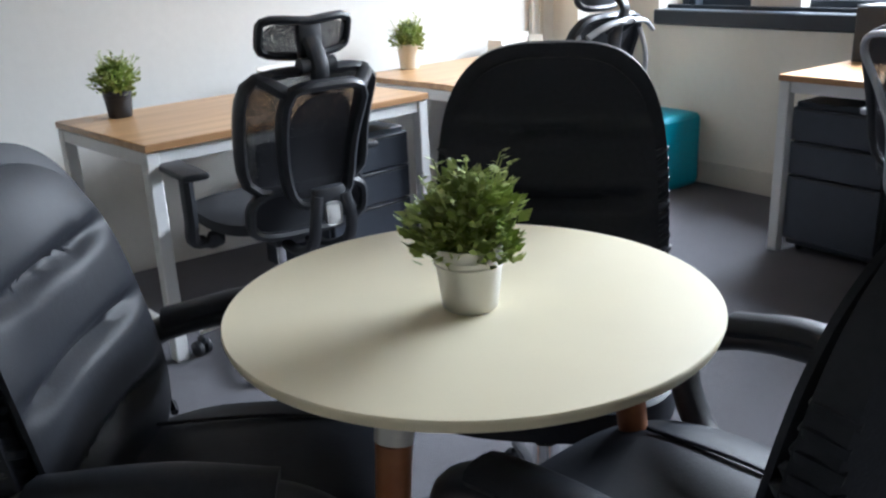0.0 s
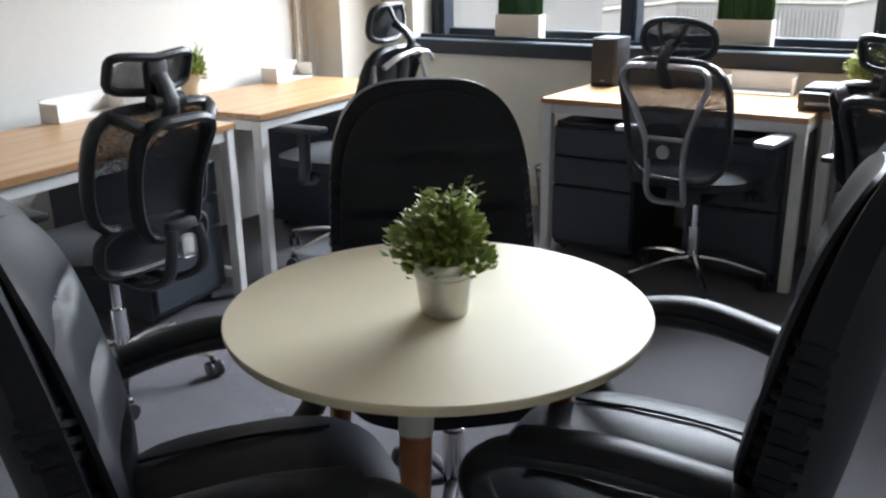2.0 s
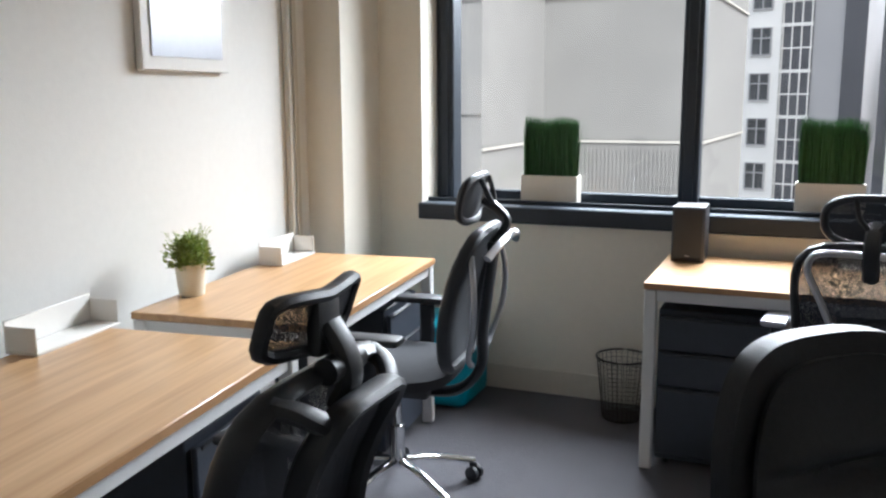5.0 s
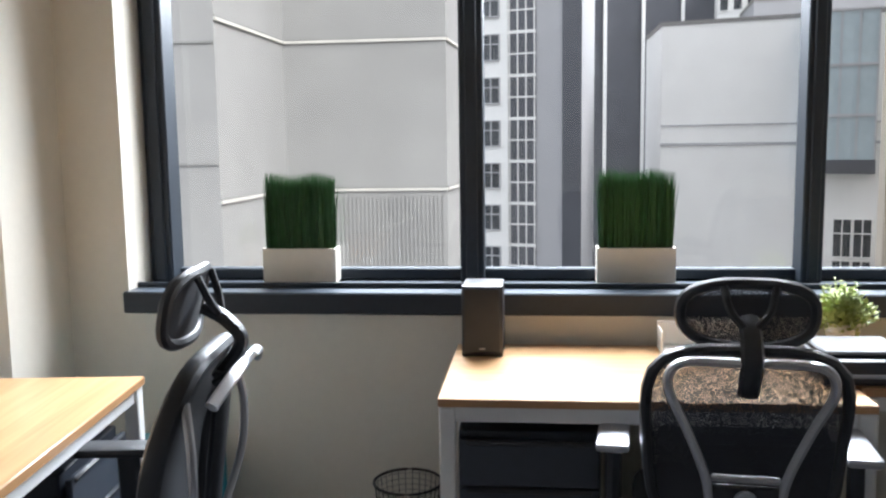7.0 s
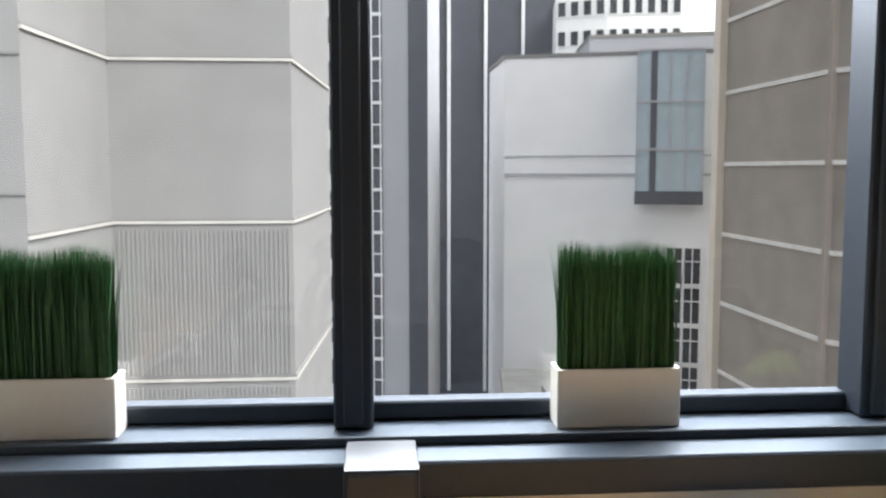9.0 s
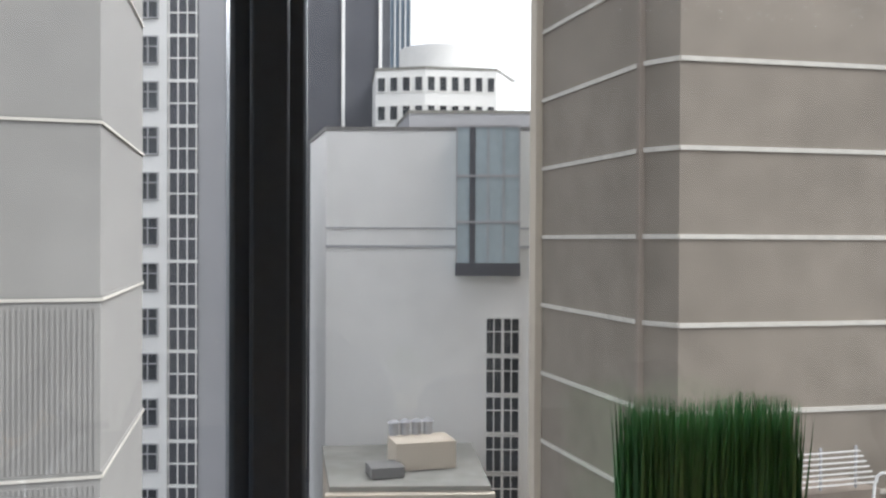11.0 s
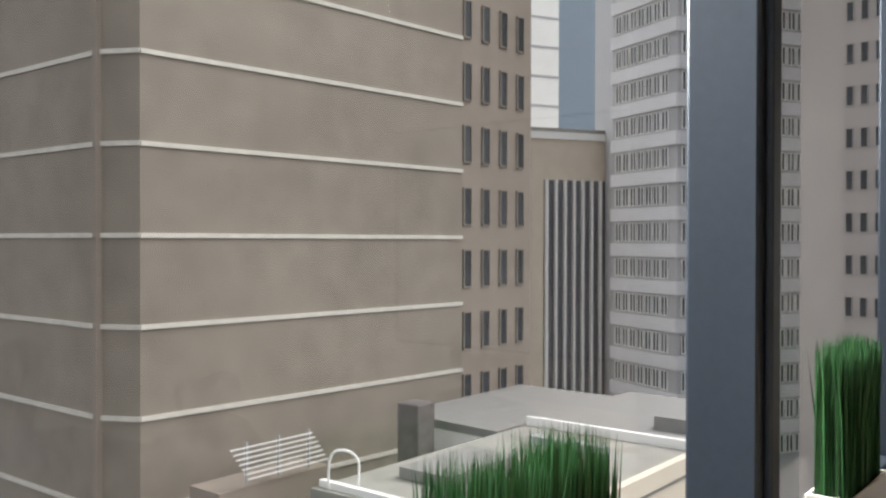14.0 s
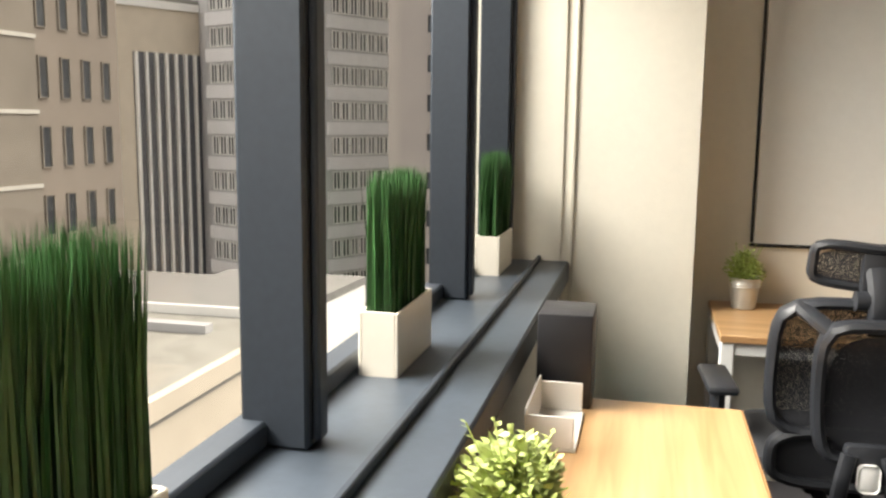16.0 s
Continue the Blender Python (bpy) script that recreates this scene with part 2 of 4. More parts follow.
block("wall_north_east", (WX1, YW, WZ0 - 0.07), (X1, 0.2, WZ1), M_WALL, "cream painted wall at the window's end", "wall")
block("column_west", (X0, -0.56, 0), (-0.69, YW, ZC), M_WALL, "cream painted column in the room's corner", "column")
block("column_east", (4.07, -0.66, 0), (X1, YW, ZC), M_WALL, "cream painted column at the end of the windows", "column")
block("baseboard", (-0.69, YW - 0.012, 0), (4.07, YW, 0.12), M_TRUNK, "beige skirting board along the window wall", "baseboard", 0.003)
# ---- windows ----
def window_band():
    win = tagged(new("window_1"), "dark grey aluminium framed office window band", "window", kind="structure")
    H = WZ1 - WZ0
    part("window_sill", bm_box((WX1 - WX0 + 0.02, 0.315, 0.018), ((WX0 + WX1) / 2, -0.0425, WZ0 + 0.005), 0.004), M_SILL, win, "wide dark grey sill board")
    part("sill_front", bm_box((WX1 - WX0 + 0.02, 0.022, 0.078), ((WX0 + WX1) / 2, -0.192, WZ0 - 0.026), 0.006), M_FRAME, win)
    part("bottom_rail", bm_box((WX1 - WX0, 0.06, 0.045), ((WX0 + WX1) / 2, 0.125, WZ0 + 0.037), 0.006), M_FRAME, win)
    part("track", bm_box((WX1 - WX0, 0.014, 0.02), ((WX0 + WX1) / 2, -0.09, WZ0 + 0.024), 0.003), M_FRAME, win)
    part("top_rail", bm_box((WX1 - WX0, 0.06, 0.06), ((WX0 + WX1) / 2, 0.125, WZ1 - 0.03), 0.006), M_FRAME, win)
    xs = [WX0 + 0.045, 0.803, 2.035, 3.27, WX1 - 0.03]
    for i, x in enumerate(xs):
        wide = 0.09 if i < 2 else 0.075
        post = part("mullion", bm_box((wide, 0.115, H - 0.03), (x, 0.083, WZ0 + H / 2), 0.006), M_FRAME, win)
        part("mullion_rib", bm_box((wide * 0.5, 0.014, H - 0.05), (x, 0.019, WZ0 + H / 2), 0.004), M_FRAME, post)
    for a, b in zip(xs, xs[1:]):
        pane = part("pane", bm_box((b - a - 0.07, 0.006, H - 0.1), ((a + b) / 2, 0.125, WZ0 + H / 2)), M_GLASS, win)
        pane.visible_shadow = False
    return win


window_band()
part_pipe = bmesh.new()
bm_box((0.03, 0.02, ZC), (-0.862, -0.74, ZC / 2), 0.004, part_pipe)
bm_box((0.012, 0.03, ZC), (-0.872, -0.66, ZC / 2), 0.003, part_pipe)
solid("cable_trunking", part_pipe, M_TRUNK, "beige plastic cable trunking running up the wall", "trunking")
solid("cable_trunking", bm_box((0.012, 0.012, ZC - 0.1), (4.064, -0.21, ZC / 2), 0.003), M_TRUNK, "thin beige cable trunking on the column", "trunking")


# ---- desks ----
def desk(length, depth, m, wood, label, low_rail=False):
    d = thing("desk", label, "desk", m, "office desks")
    L, D = length, depth
    part("desktop", bm_box((L, D, 0.025), (L / 2, D / 2, 0.7275), 0.003), wood, d, "oak laminate desktop")
    part("edge_band", bm_box((L - 0.004, 0.003, 0.022), (L / 2, -0.0015, 0.7275)), M_EDGE, d)
    for y in (0.03, D - 0.03):
        part("apron", bm_box((L - 0.09, 0.03, 0.045), (L / 2, y, 0.691), 0.003), M_STEEL, d)
    for x in (0.025, L - 0.025):
        part("side_rail", bm_box((0.04, D - 0.1, 0.045), (x, D / 2, 0.691), 0.003), M_STEEL, d)
        if low_rail:
            part("foot_rail", bm_box((0.03, D - 0.1, 0.04), (x, D / 2, 0.10), 0.003), M_STEEL, d)
        for y in (0.027, D - 0.027):
            part("leg", bm_box((0.045, 0.045, 0.712), (x, y, 0.357), 0.004), M_STEEL, d)
    return d


# along the west wall: local x runs along +y, local y runs towards -x
desk(1.185, 0.72, pose(0.14, -3.24, 0, 0, 0, 97), M_WOODX, "oak-topped office desk with a white steel frame", True)
desk(1.19, 0.68, pose(-0.04, -1.89, 0, 0, 0, 96), M_WOODX, "oak-topped desk standing against the white wall")
desk(1.17, 0.66, pose(0.768, -0.89, 0), M_WOODX, "oak-topped desk under the window holding a loudspeaker")
desk(0.99, 0.50, pose(1.955, -0.73, 0), M_WOODX, "oak-topped desk below the window sill with a plant")
desk(1.20, 0.60, pose(3.74, -0.74, 0, 0, 0, -90), M_WOODX, "oak-topped desk against the cream wall")


def pedestal(m, w=0.40, d=0.50, h=0.58, label="charcoal steel drawer pedestal under the desk"):
    p = thing("drawer_pedestal", label, "drawer unit", m, "drawer pedestals")
    part("body", bm_box((w, d - 0.02, h), (0, 0.01, h / 2 + 0.03), 0.004), M_CAB, p)
    for z, hh in ((0.03, 0.27), (0.305, 0.135), (0.445, 0.135)):
        dr = part("drawer", bm_box((w - 0.008, 0.018, hh * h / 0.6), (0, -d / 2 - 0.002, z * h / 0.6 + 0.032 + hh * h / 1.2), 0.004), M_CAB, p)
        part("handle", bm_box((w - 0.05, 0.008, 0.012), (0, -d / 2 - 0.012, z * h / 0.6 + 0.024 + hh * h / 0.6), 0.003), M_PLASTIC, dr)
    for x in (-w / 2 + 0.04, w / 2 - 0.04):
        for y in (-d / 2 + 0.06, d / 2 - 0.05):
            part("caster", bm_box((0.025, 0.03, 0.032), (x, y, 0.016), 0.008), M_PLASTIC, p)
    return p


pedestal(pose(-0.30, -2.36, 0, 0, 0, 97))
pedestal(pose(-0.43, -1.01, 0, 0, 0, 96))
pedestal(pose(1.02, -0.55, 0), 0.40, 0.60, 0.60)
pedestal(pose(1.66, -0.55, 0), 0.40, 0.60, 0.60)

# ---- round table ----
TX, TY = 1.781, -3.263
table = thing("round_table", "round cream table with tapered white and beech legs", "table", pose(TX, TY, 0))
part("tabletop", bm_lathe([(0.2, 0.716), (0.376, 0.716), (0.386, 0.722), (0.390, 0.734), (0.390, 0.738), (0.3885, 0.74), (0.386, 0.7402), (0.2, 0.7402)], 96), M_TABLE, table)
part("underframe", bm_lathe([(0.16, 0.69), (0.20, 0.69), (0.20, 0.716), (0.16, 0.716)], 32), M_STEEL, table)
for k in range(3):
    a = radians(-65 + 120 * k)
    c, s = math.cos(a), math.sin(a)
    top, mid, low = (Vector((r * c, r * s, z)) for r, z in ((0.225, 0.714), (0.25, 0.615), (0.33, 0.0)))
    leg = part("leg", bm_tube([mid, low], 0.027, n=14, per=1, taper=0.6), M_LEGWOOD, table, "tapered beech leg")
    part("leg_sleeve", bm_tube([top, mid], 0.031, n=14, per=1, taper=0.92), M_STEEL, leg, "white upper sleeve")
# ---- plants, planters and desk things ----
def leaf_bm(n, rng, spread, height, size, base, droop=0.3, up=0.5):
    bm = bmesh.new()
    for k in range(n):
        a, r = rng.uniform(0, 2 * math.pi), math.sqrt(rng.uniform(0.0, 1))
        h = rng.uniform(0, 1)
        w = (0.72 + 0.56 * h if h < 0.5 else 1.0 - 0.55 * (h - 0.5) ** 1.5 / 0.354) * (0.86 + 0.2 * math.sin(3 * a + 5 * h))
        c = Vector((math.cos(a) * spread * r * w, math.sin(a) * spread * r * w, base + h * height * (1 - 0.25 * r * r) + rng.uniform(-1, 1) * size))
        out = Vector((math.cos(a) * (0.35 + r), math.sin(a) * (0.35 + r), up + rng.uniform(-0.8, 0.8))).normalized()
        side = out.cross(Vector((rng.uniform(-1, 1), rng.uniform(-1, 1), 1))).normalized()
        nrm = out.cross(side)
        s = size * rng.uniform(0.6, 1.25)
        v = [bm.verts.new(c + out * s * p + side * s * q + nrm * s * o) for p, q, o in ((-0.9, 0, 0), (-0.1, 0.55, 0.14), (0.9, 0, -0.1), (-0.1, -0.55, 0.14), (0, 0, -0.04))]
        for i in range(4):
            bm.faces.new((v[i], v[(i + 1) % 4], v[4]))
    return bm


def stem_bm(n, rng, spread, height, base):
    bm = bmesh.new()
    for k in range(n):
        a, r = rng.uniform(0, 6.28), rng.uniform(0.2, 1)
        tip = Vector((math.cos(a) * spread * r, math.sin(a) * spread * r, base + height * rng.uniform(0.6, 1.0) * (1.1 - 0.4 * r)))
        bm_tube([(tip.x * 0.15, tip.y * 0.15, base - 0.03), (tip.x * 0.6, tip.y * 0.6, (base + tip.z) / 2), tip], 0.0016, n=4, bm=bm, per=3)
    return bm


def potted_plant(m, pot_h, r0, r1, spread, height, pot_mat, label, seed, leaf=None, n=900, size=0.011, rim=True):
    rng = random.Random(seed)
    p = thing("potted_plant", label, "plant", m, "small potted plants")
    prof = [(r0 * 0.9, 0.0), (r0, 0.004)] + [(r0 + (r1 - r0) * t, pot_h * t) for t in (0.3, 0.68)]
    if rim:
        prof += [(r1 * 0.985, pot_h * 0.7), (r1 * 1.0, pot_h * 0.72), (r1 * 0.975, pot_h * 0.74), (r1 * 0.99, pot_h * 0.80), (r1 * 1.005, pot_h * 0.82), (r1 * 0.98, pot_h * 0.84)]
    prof += [(r1, pot_h * 0.97), (r1 * 1.03, pot_h), (r1 * 0.95, pot_h), (r1 * 0.92, pot_h * 0.88)]
    part("pot", bm_lathe(prof, 40), pot_mat, p)
    part("stem_tuft", stem_bm(40, rng, spread * 0.9, height * 0.9, pot_h), M_LEAF, p)
    part("foliage", leaf_bm(n, rng, spread, height, size, pot_h - 0.015), leaf or M_LEAF, p)
    sprigs = bmesh.new()
    for k in range(9):
        a, r = rng.uniform(0, 6.28), rng.uniform(0.35, 0.95) * spread
        foot = Vector((math.cos(a) * r * 0.5, math.sin(a) * r * 0.5, pot_h + height * 0.45))
        tip = Vector((math.cos(a) * r, math.sin(a) * r, pot_h + height * rng.uniform(1.0, 1.28) * (1.05 - 0.25 * r / spread)))
        bm_tube([foot, tip], 0.0014, n=4, bm=sprigs, per=1)
        for q in range(7):
            c = foot.lerp(tip, 0.4 + 0.6 * q / 6)
            b, ss = rng.uniform(0, 6.28), size * rng.uniform(0.5, 0.8)
            out, up = Vector((math.cos(b), math.sin(b), 0.35)), Vector((-math.sin(b), math.cos(b), 0.2))
            v = [sprigs.verts.new(c + out * ss * i + up * ss * j) for i, j in ((0, 0), (0.7, 0.5), (1.5, 0), (0.7, -0.5))]
            sprigs.faces.new(v)
    tagged(part("sprig_tuft", sprigs, M_LEAFL, p, "thin sprigs of small leaves", False), kind="stuff")
    part("young_leaves", leaf_bm(n // 3, rng, spread * 1.03, height * 1.06, size * 0.8, pot_h), M_LEAFL, p, "paler young leaves")
    return p


potted_plant(pose(1.812, -3.288, 0.7402), 0.105, 0.043, 0.055, 0.105, 0.118, M_POT, "bushy green artificial plant in a galvanised metal pot", 3, n=1000, size=0.0145)
potted_plant(pose(-0.47, -3.12, 0.74), 0.10, 0.042, 0.052, 0.10, 0.12, M_POTB, "bushy green artificial plant in a black pot", 5, n=700, size=0.013)
potted_plant(pose(-0.69, -1.68, 0.74), 0.115, 0.045, 0.055, 0.10, 0.12, M_POTW, "green artificial plant in a cream pot", 7, n=700, rim=False, size=0.013)
potted_plant(pose(2.04, -0.295, 0.74), 0.10, 0.045, 0.055, 0.105, 0.12, M_POT, "pale green artificial plant in a metal pot", 9, M_LEAFL, n=900, size=0.0145)
potted_plant(pose(4.22, -0.86, 0.74), 0.12, 0.045, 0.058, 0.085, 0.11, M_POT, "green artificial plant in a galvanised pot", 11, n=600)


def grass_planter(x, seed, label):
    rng = random.Random(seed)
    g = thing("grass_planter", label, "planter", pose(x, 0.0, WZ0 + 0.0142), "grass planters on the sill")
    w, d, h = 0.285, 0.085, 0.135
    bm = bmesh.new()
    t = 0.008
    bm_box((w, t, h), (w / 2, t / 2, h / 2), 0.002, bm), bm_box((w, t, h), (w / 2, d - t / 2, h / 2), 0.002, bm)
    bm_box((t, d - 2 * t, h), (t / 2, d / 2, h / 2), 0.0, bm), bm_box((t, d - 2 * t, h), (w - t / 2, d / 2, h / 2), 0.0, bm)
    bm_box((w - 2 * t, d - 2 * t, 0.012), (w / 2, d / 2, h - 0.02), 0.0, bm)
    part("box", bm, M_BOX, g, "white rectangular planter box", False)
    gb = bmesh.new()
    for k in range(1700):
        px, py = rng.uniform(0.012, w - 0.012), rng.uniform(0.012, d - 0.012)
        hh = rng.uniform(0.268, 0.292) + 0.006 * math.sin(px * 40) - (0.05 * rng.random() if k % 3 == 0 else 0)
        lean = Vector((rng.gauss(0, 0.006), rng.gauss(0, 0.005), 0))
        a, ww = rng.uniform(0, 3.14), rng.uniform(0.0018, 0.0032)
        s = Vector((math.cos(a) * ww, math.sin(a) * ww, 0))
        b0, b1, b2 = Vector((px, py, h - 0.02)), Vector((px, py, h + hh * 0.5)) + lean * 0.4, Vector((px, py, h + hh)) + lean * (1.4 if k % 9 else 2.2)
        v = [gb.verts.new(q) for q in (b0 - s, b0 + s, b1 + s, b1 - s, b2)]
        gb.faces.new((v[0], v[1], v[2], v[3])), gb.faces.new((v[3], v[2], v[4]))
    part("grass", gb, M_GRASS, g, "stiff dark green artificial grass blades", False)
    return g


for i, x in enumerate((0.0, 1.265, 2.42, 3.665)):
    grass_planter(x, 20 + i, "white planter box of upright green artificial grass")


def loudspeaker(m, label):
    s = thing("loudspeaker", label, "loudspeaker", m, "desk loudspeakers")
    part("cabinet", bm_box((0.135, 0.17, 0.235), (0, 0, 0.1175), 0.005, seg=2), M_SPK, s)
    part("grille", bm_box((0.123, 0.008, 0.215), (0, -0.088, 0.122), 0.004), M_PLASTIC, s, "black cloth front grille")
    part("badge", bm_box((0.02, 0.003, 0.004), (0, -0.0935, 0.028)), M_GREYPL, s)
    return s


loudspeaker(pose(0.865, -0.33, 0.74), "black box loudspeaker on the desk's corner")
loudspeaker(pose(2.93, -0.30, 0.74, 0, 0, 90), "black box loudspeaker at the desk's far end")


def desk_tray(m, w, label):
    """A low open document tray: long back plate, base lip and two end plates."""
    t = thing("document_tray", label, "tray", m, "white desk trays")
    part("base", bm_box((w, 0.11, 0.008), (0, 0, 0.004), 0.002), M_TRAY, t)
    part("back_plate", bm_box((w, 0.006, 0.085), (0, 0.052, 0.05), 0.002), M_TRAY, t)
    for x in (-w / 2 + 0.003, w / 2 - 0.003):
        part("end_plate", bm_box((0.006, 0.1, 0.07), (x, 0, 0.043), 0.002), M_TRAY, t)
    return t


desk_tray(pose(-0.665, -2.28, 0.74, 0, 0, 97), 0.36, "white open desk tray against the wall")
desk_tray(pose(-0.755, -0.95, 0.74, 0, 0, 96), 0.32, "white open desk tray beside the column")
desk_tray(pose(1.60, -0.31, 0.74), 0.30, "white desk tray below the window sill")
desk_tray(pose(2.68, -0.30, 0.74), 0.26, "white desk tray beside the loudspeaker")

printer = thing("label_printer", "flat black office device on the desk", "printer", pose(1.98, -0.585, 0.74))
part("body", bm_box((0.26, 0.26, 0.075), (0, 0, 0.0375), 0.012, seg=2), M_PLASTIC, printer)
part("lid", bm_box((0.24, 0.22, 0.02), (0, 0.01, 0.083), 0.008), M_SPK, printer)
part("slot", bm_box((0.2, 0.006, 0.012), (0, -0.131, 0.03), 0.002), M_GREYPL, printer)

# pouf stools
def pouf(m, label):
    p = thing("pouf", label, "stool", m, "teal poufs")
    part("body", bm_box((0.34, 0.34, 0.40), (0, 0, 0.205), 0.045, seg=4), M_TEAL, p)
    part("piping", bm_tube([(x * 0.168, y * 0.168, 0.375) for x, y in ((-0.8, -1), (0.8, -1), (1, -0.8), (1, 0.8), (0.8, 1), (-0.8, 1), (-1, 0.8), (-1, -0.8))], 0.004, n=6, closed=True, per=1), M_TEAL, p)
    return p


pouf(pose(-0.25, -0.40, 0), "bright teal vinyl cube pouf by the window wall")
pouf(pose(3.84, -0.42, 0, 0, 0, 8), "bright teal vinyl cube pouf near the column")

bin_ = thing("waste_bin", "black wire mesh waste bin beside the desk", "bin", pose(0.60, -0.36, 0))
wb = bmesh.new()
for k in range(28):
    a = 2 * math.pi * k / 28
    bm_tube([(0.085 * math.cos(a), 0.085 * math.sin(a), 0.0), (0.115 * math.cos(a), 0.115 * math.sin(a), 0.28)], 0.0012, n=4, bm=wb, per=1)
for j in range(14):
    z = 0.01 + 0.02 * j
    r = 0.085 + 0.03 * z / 0.28
    bm_tube([(r * math.cos(2 * math.pi * k / 24), r * math.sin(2 * math.pi * k / 24), z) for k in range(24)], 0.001, n=4, bm=wb, per=1, closed=True)
tagged(part("basket", wb, M_WIRE, bin_), kind="stuff")
part("rim", bm_tube([(0.117 * math.cos(2 * math.pi * k / 32), 0.117 * math.sin(2 * math.pi * k / 32), 0.283) for k in range(32)], 0.005, n=8, per=1, closed=True), M_WIRE, bin_)
part("bottom", bm_lathe([(0.02, 0.0), (0.086, 0.0), (0.086, 0.006), (0.02, 0.006)], 24), M_WIRE, bin_)

board = thing("whiteboard", "whiteboard with a thin dark frame on the wall", "whiteboard", pose(X1, -1.75, 1.55))
part("panel", bm_box((0.012, 1.7, 1.15), (-0.008, 0, 0), 0.0), M_BOARD, board)
for z in (-0.58, 0.58):
    part("frame_rail", bm_box((0.02, 1.74, 0.012), (-0.011, 0, z), 0.003), M_WIRE, board)
for y in (-0.86, 0.86):
    part("frame_stile", bm_box((0.02, 0.009, 1.14), (-0.011, y, 0), 0.003), M_WIRE, board)
pic = thing("framed_picture", "white framed pale picture on the white wall", "picture", pose(X0, -1.43, 1.78))
part("frame", bm_box((0.03, 0.50, 0.50), (0.017, 0, 0), 0.004), M_TRAY, pic)
part("print", bm_box((0.004, 0.40, 0.40), (0.035, 0, 0)), M_GREYPL, pic, "pale grey print")


# ---- chairs ----
def star_base(parent, mat_leg, r=0.30, turn=18):
    for k in range(5):
        a = radians(turn + 72 * k)
        c, s = math.cos(a), math.sin(a)
        leg = part("base_leg", bm_tube([(0.03 * c, 0.03 * s, 0.125), (0.14 * c, 0.14 * s, 0.115), (r * c, r * s, 0.078)], 0.019, 0.013, n=8, per=4, taper=0.75, side=(-s, c, 0)), mat_leg, parent)
        cm = pose(r * c, r * s, 0, 0, 0, math.degrees(a) + 35)
        cb = bmesh.new()
        for x in (-0.017, 0.017):
            bm_lathe([(0.012, -0.009), (0.026, -0.009), (0.028, -0.004), (0.028, 0.004), (0.026, 0.009), (0.012, 0.009)], 14, bm=cb, m=cm @ pose(x, 0, 0.028, 0, 90, 0))
        bm_box((0.018, 0.034, 0.03), (0, 0.004, 0.055), 0.006, cb, cm)
        part("caster", cb, M_PLASTIC, leg, "black twin-wheel caster")
    part("gas_column", bm_lathe([(0.028, 0.10), (0.028, 0.26), (0.016, 0.262), (0.016, 0.44)], 16), M_CHROME, parent)


def ring(w, h, z0, y_of, power=3.2, n=36, taper=0.0):
    pts = []
    for k in range(n):
        a = 2 * math.pi * k / n
        c, s = math.cos(a), math.sin(a)
        r = (abs(c) ** power + abs(s) ** power) ** (-1 / power)
        v = (s * r + 1) / 2
        pts.append((c * r * w / 2 * (1 - taper * (1 - v)), y_of(v), z0 + v * h))
    return pts


def web(w, h, z0, y_of, power=3.2, taper=0.0, th=0.004):
    """The sheet stretched in a ring."""
    return bm_pad(w, h, th, power, 0.1, 10, 12, lambda u, v: y_of(v), m=Matrix.Translation((0, 0, z0)), taper=0)


def arms(chair, x, z, pad_mat, y=-0.02):
    for s in (-1, 1):
        arm = part("armrest", bm_tube([(s * 0.20, 0.0, 0.42), (s * (x - 0.01), 0.0, 0.43), (s * x, y, 0.50), (s * x, y, z - 0.02)], 0.022, 0.03, n=8, per=5), M_PLASTIC, chair)
        part("arm_pad", bm_box((0.085, 0.25, 0.026), (s * x, y + 0.02, z), 0.011, seg=2), pad_mat, arm)


def lean(v):
    """How far back a chair's backrest stands at height v, 0 to 1."""
    return -0.235 - 0.10 * v + 0.035 * math.sin(math.pi * v)


def headrest(c, hz, w, h, power, mesh):
    """A curved headrest on a stem with a fork behind it."""
    def hy(v):
        return -0.285 - 0.03 * v
    part("headrest_stem", bm_tube([(0, -0.345, hz - 0.09), (0, -0.40, hz - 0.01), (0, -0.37, hz + 0.04), (0, -0.32, hz + 0.07)], 0.024, 0.017, n=8, per=5), M_PLASTIC, c)
    hr = part("headrest_frame", bm_tube([(x, y + 1.2 * x * x, z) for x, y, z in ring(w, h, hz, hy, power)], 0.014, 0.014, n=8, closed=True, per=1, side=(0, 1, 0)), M_PLASTIC, c)
    part("headrest_mesh", bm_pad(w - 0.02, h - 0.015, 0.006, power, 0.1, 10, 8, lambda u, v: hy(v) + 1.2 * (u * w * 0.47) ** 2, m=Matrix.Translation((0, 0, hz + 0.007))), mesh, hr)
    for s in (-1, 1):
        part("headrest_fork", bm_tube([(0, -0.36, hz + 0.045), (s * 0.04, -0.345, hz + 0.09), (s * 0.055, -0.325, hz + h - 0.005)], 0.009, n=6, per=4), M_PLASTIC, hr)
    return hr


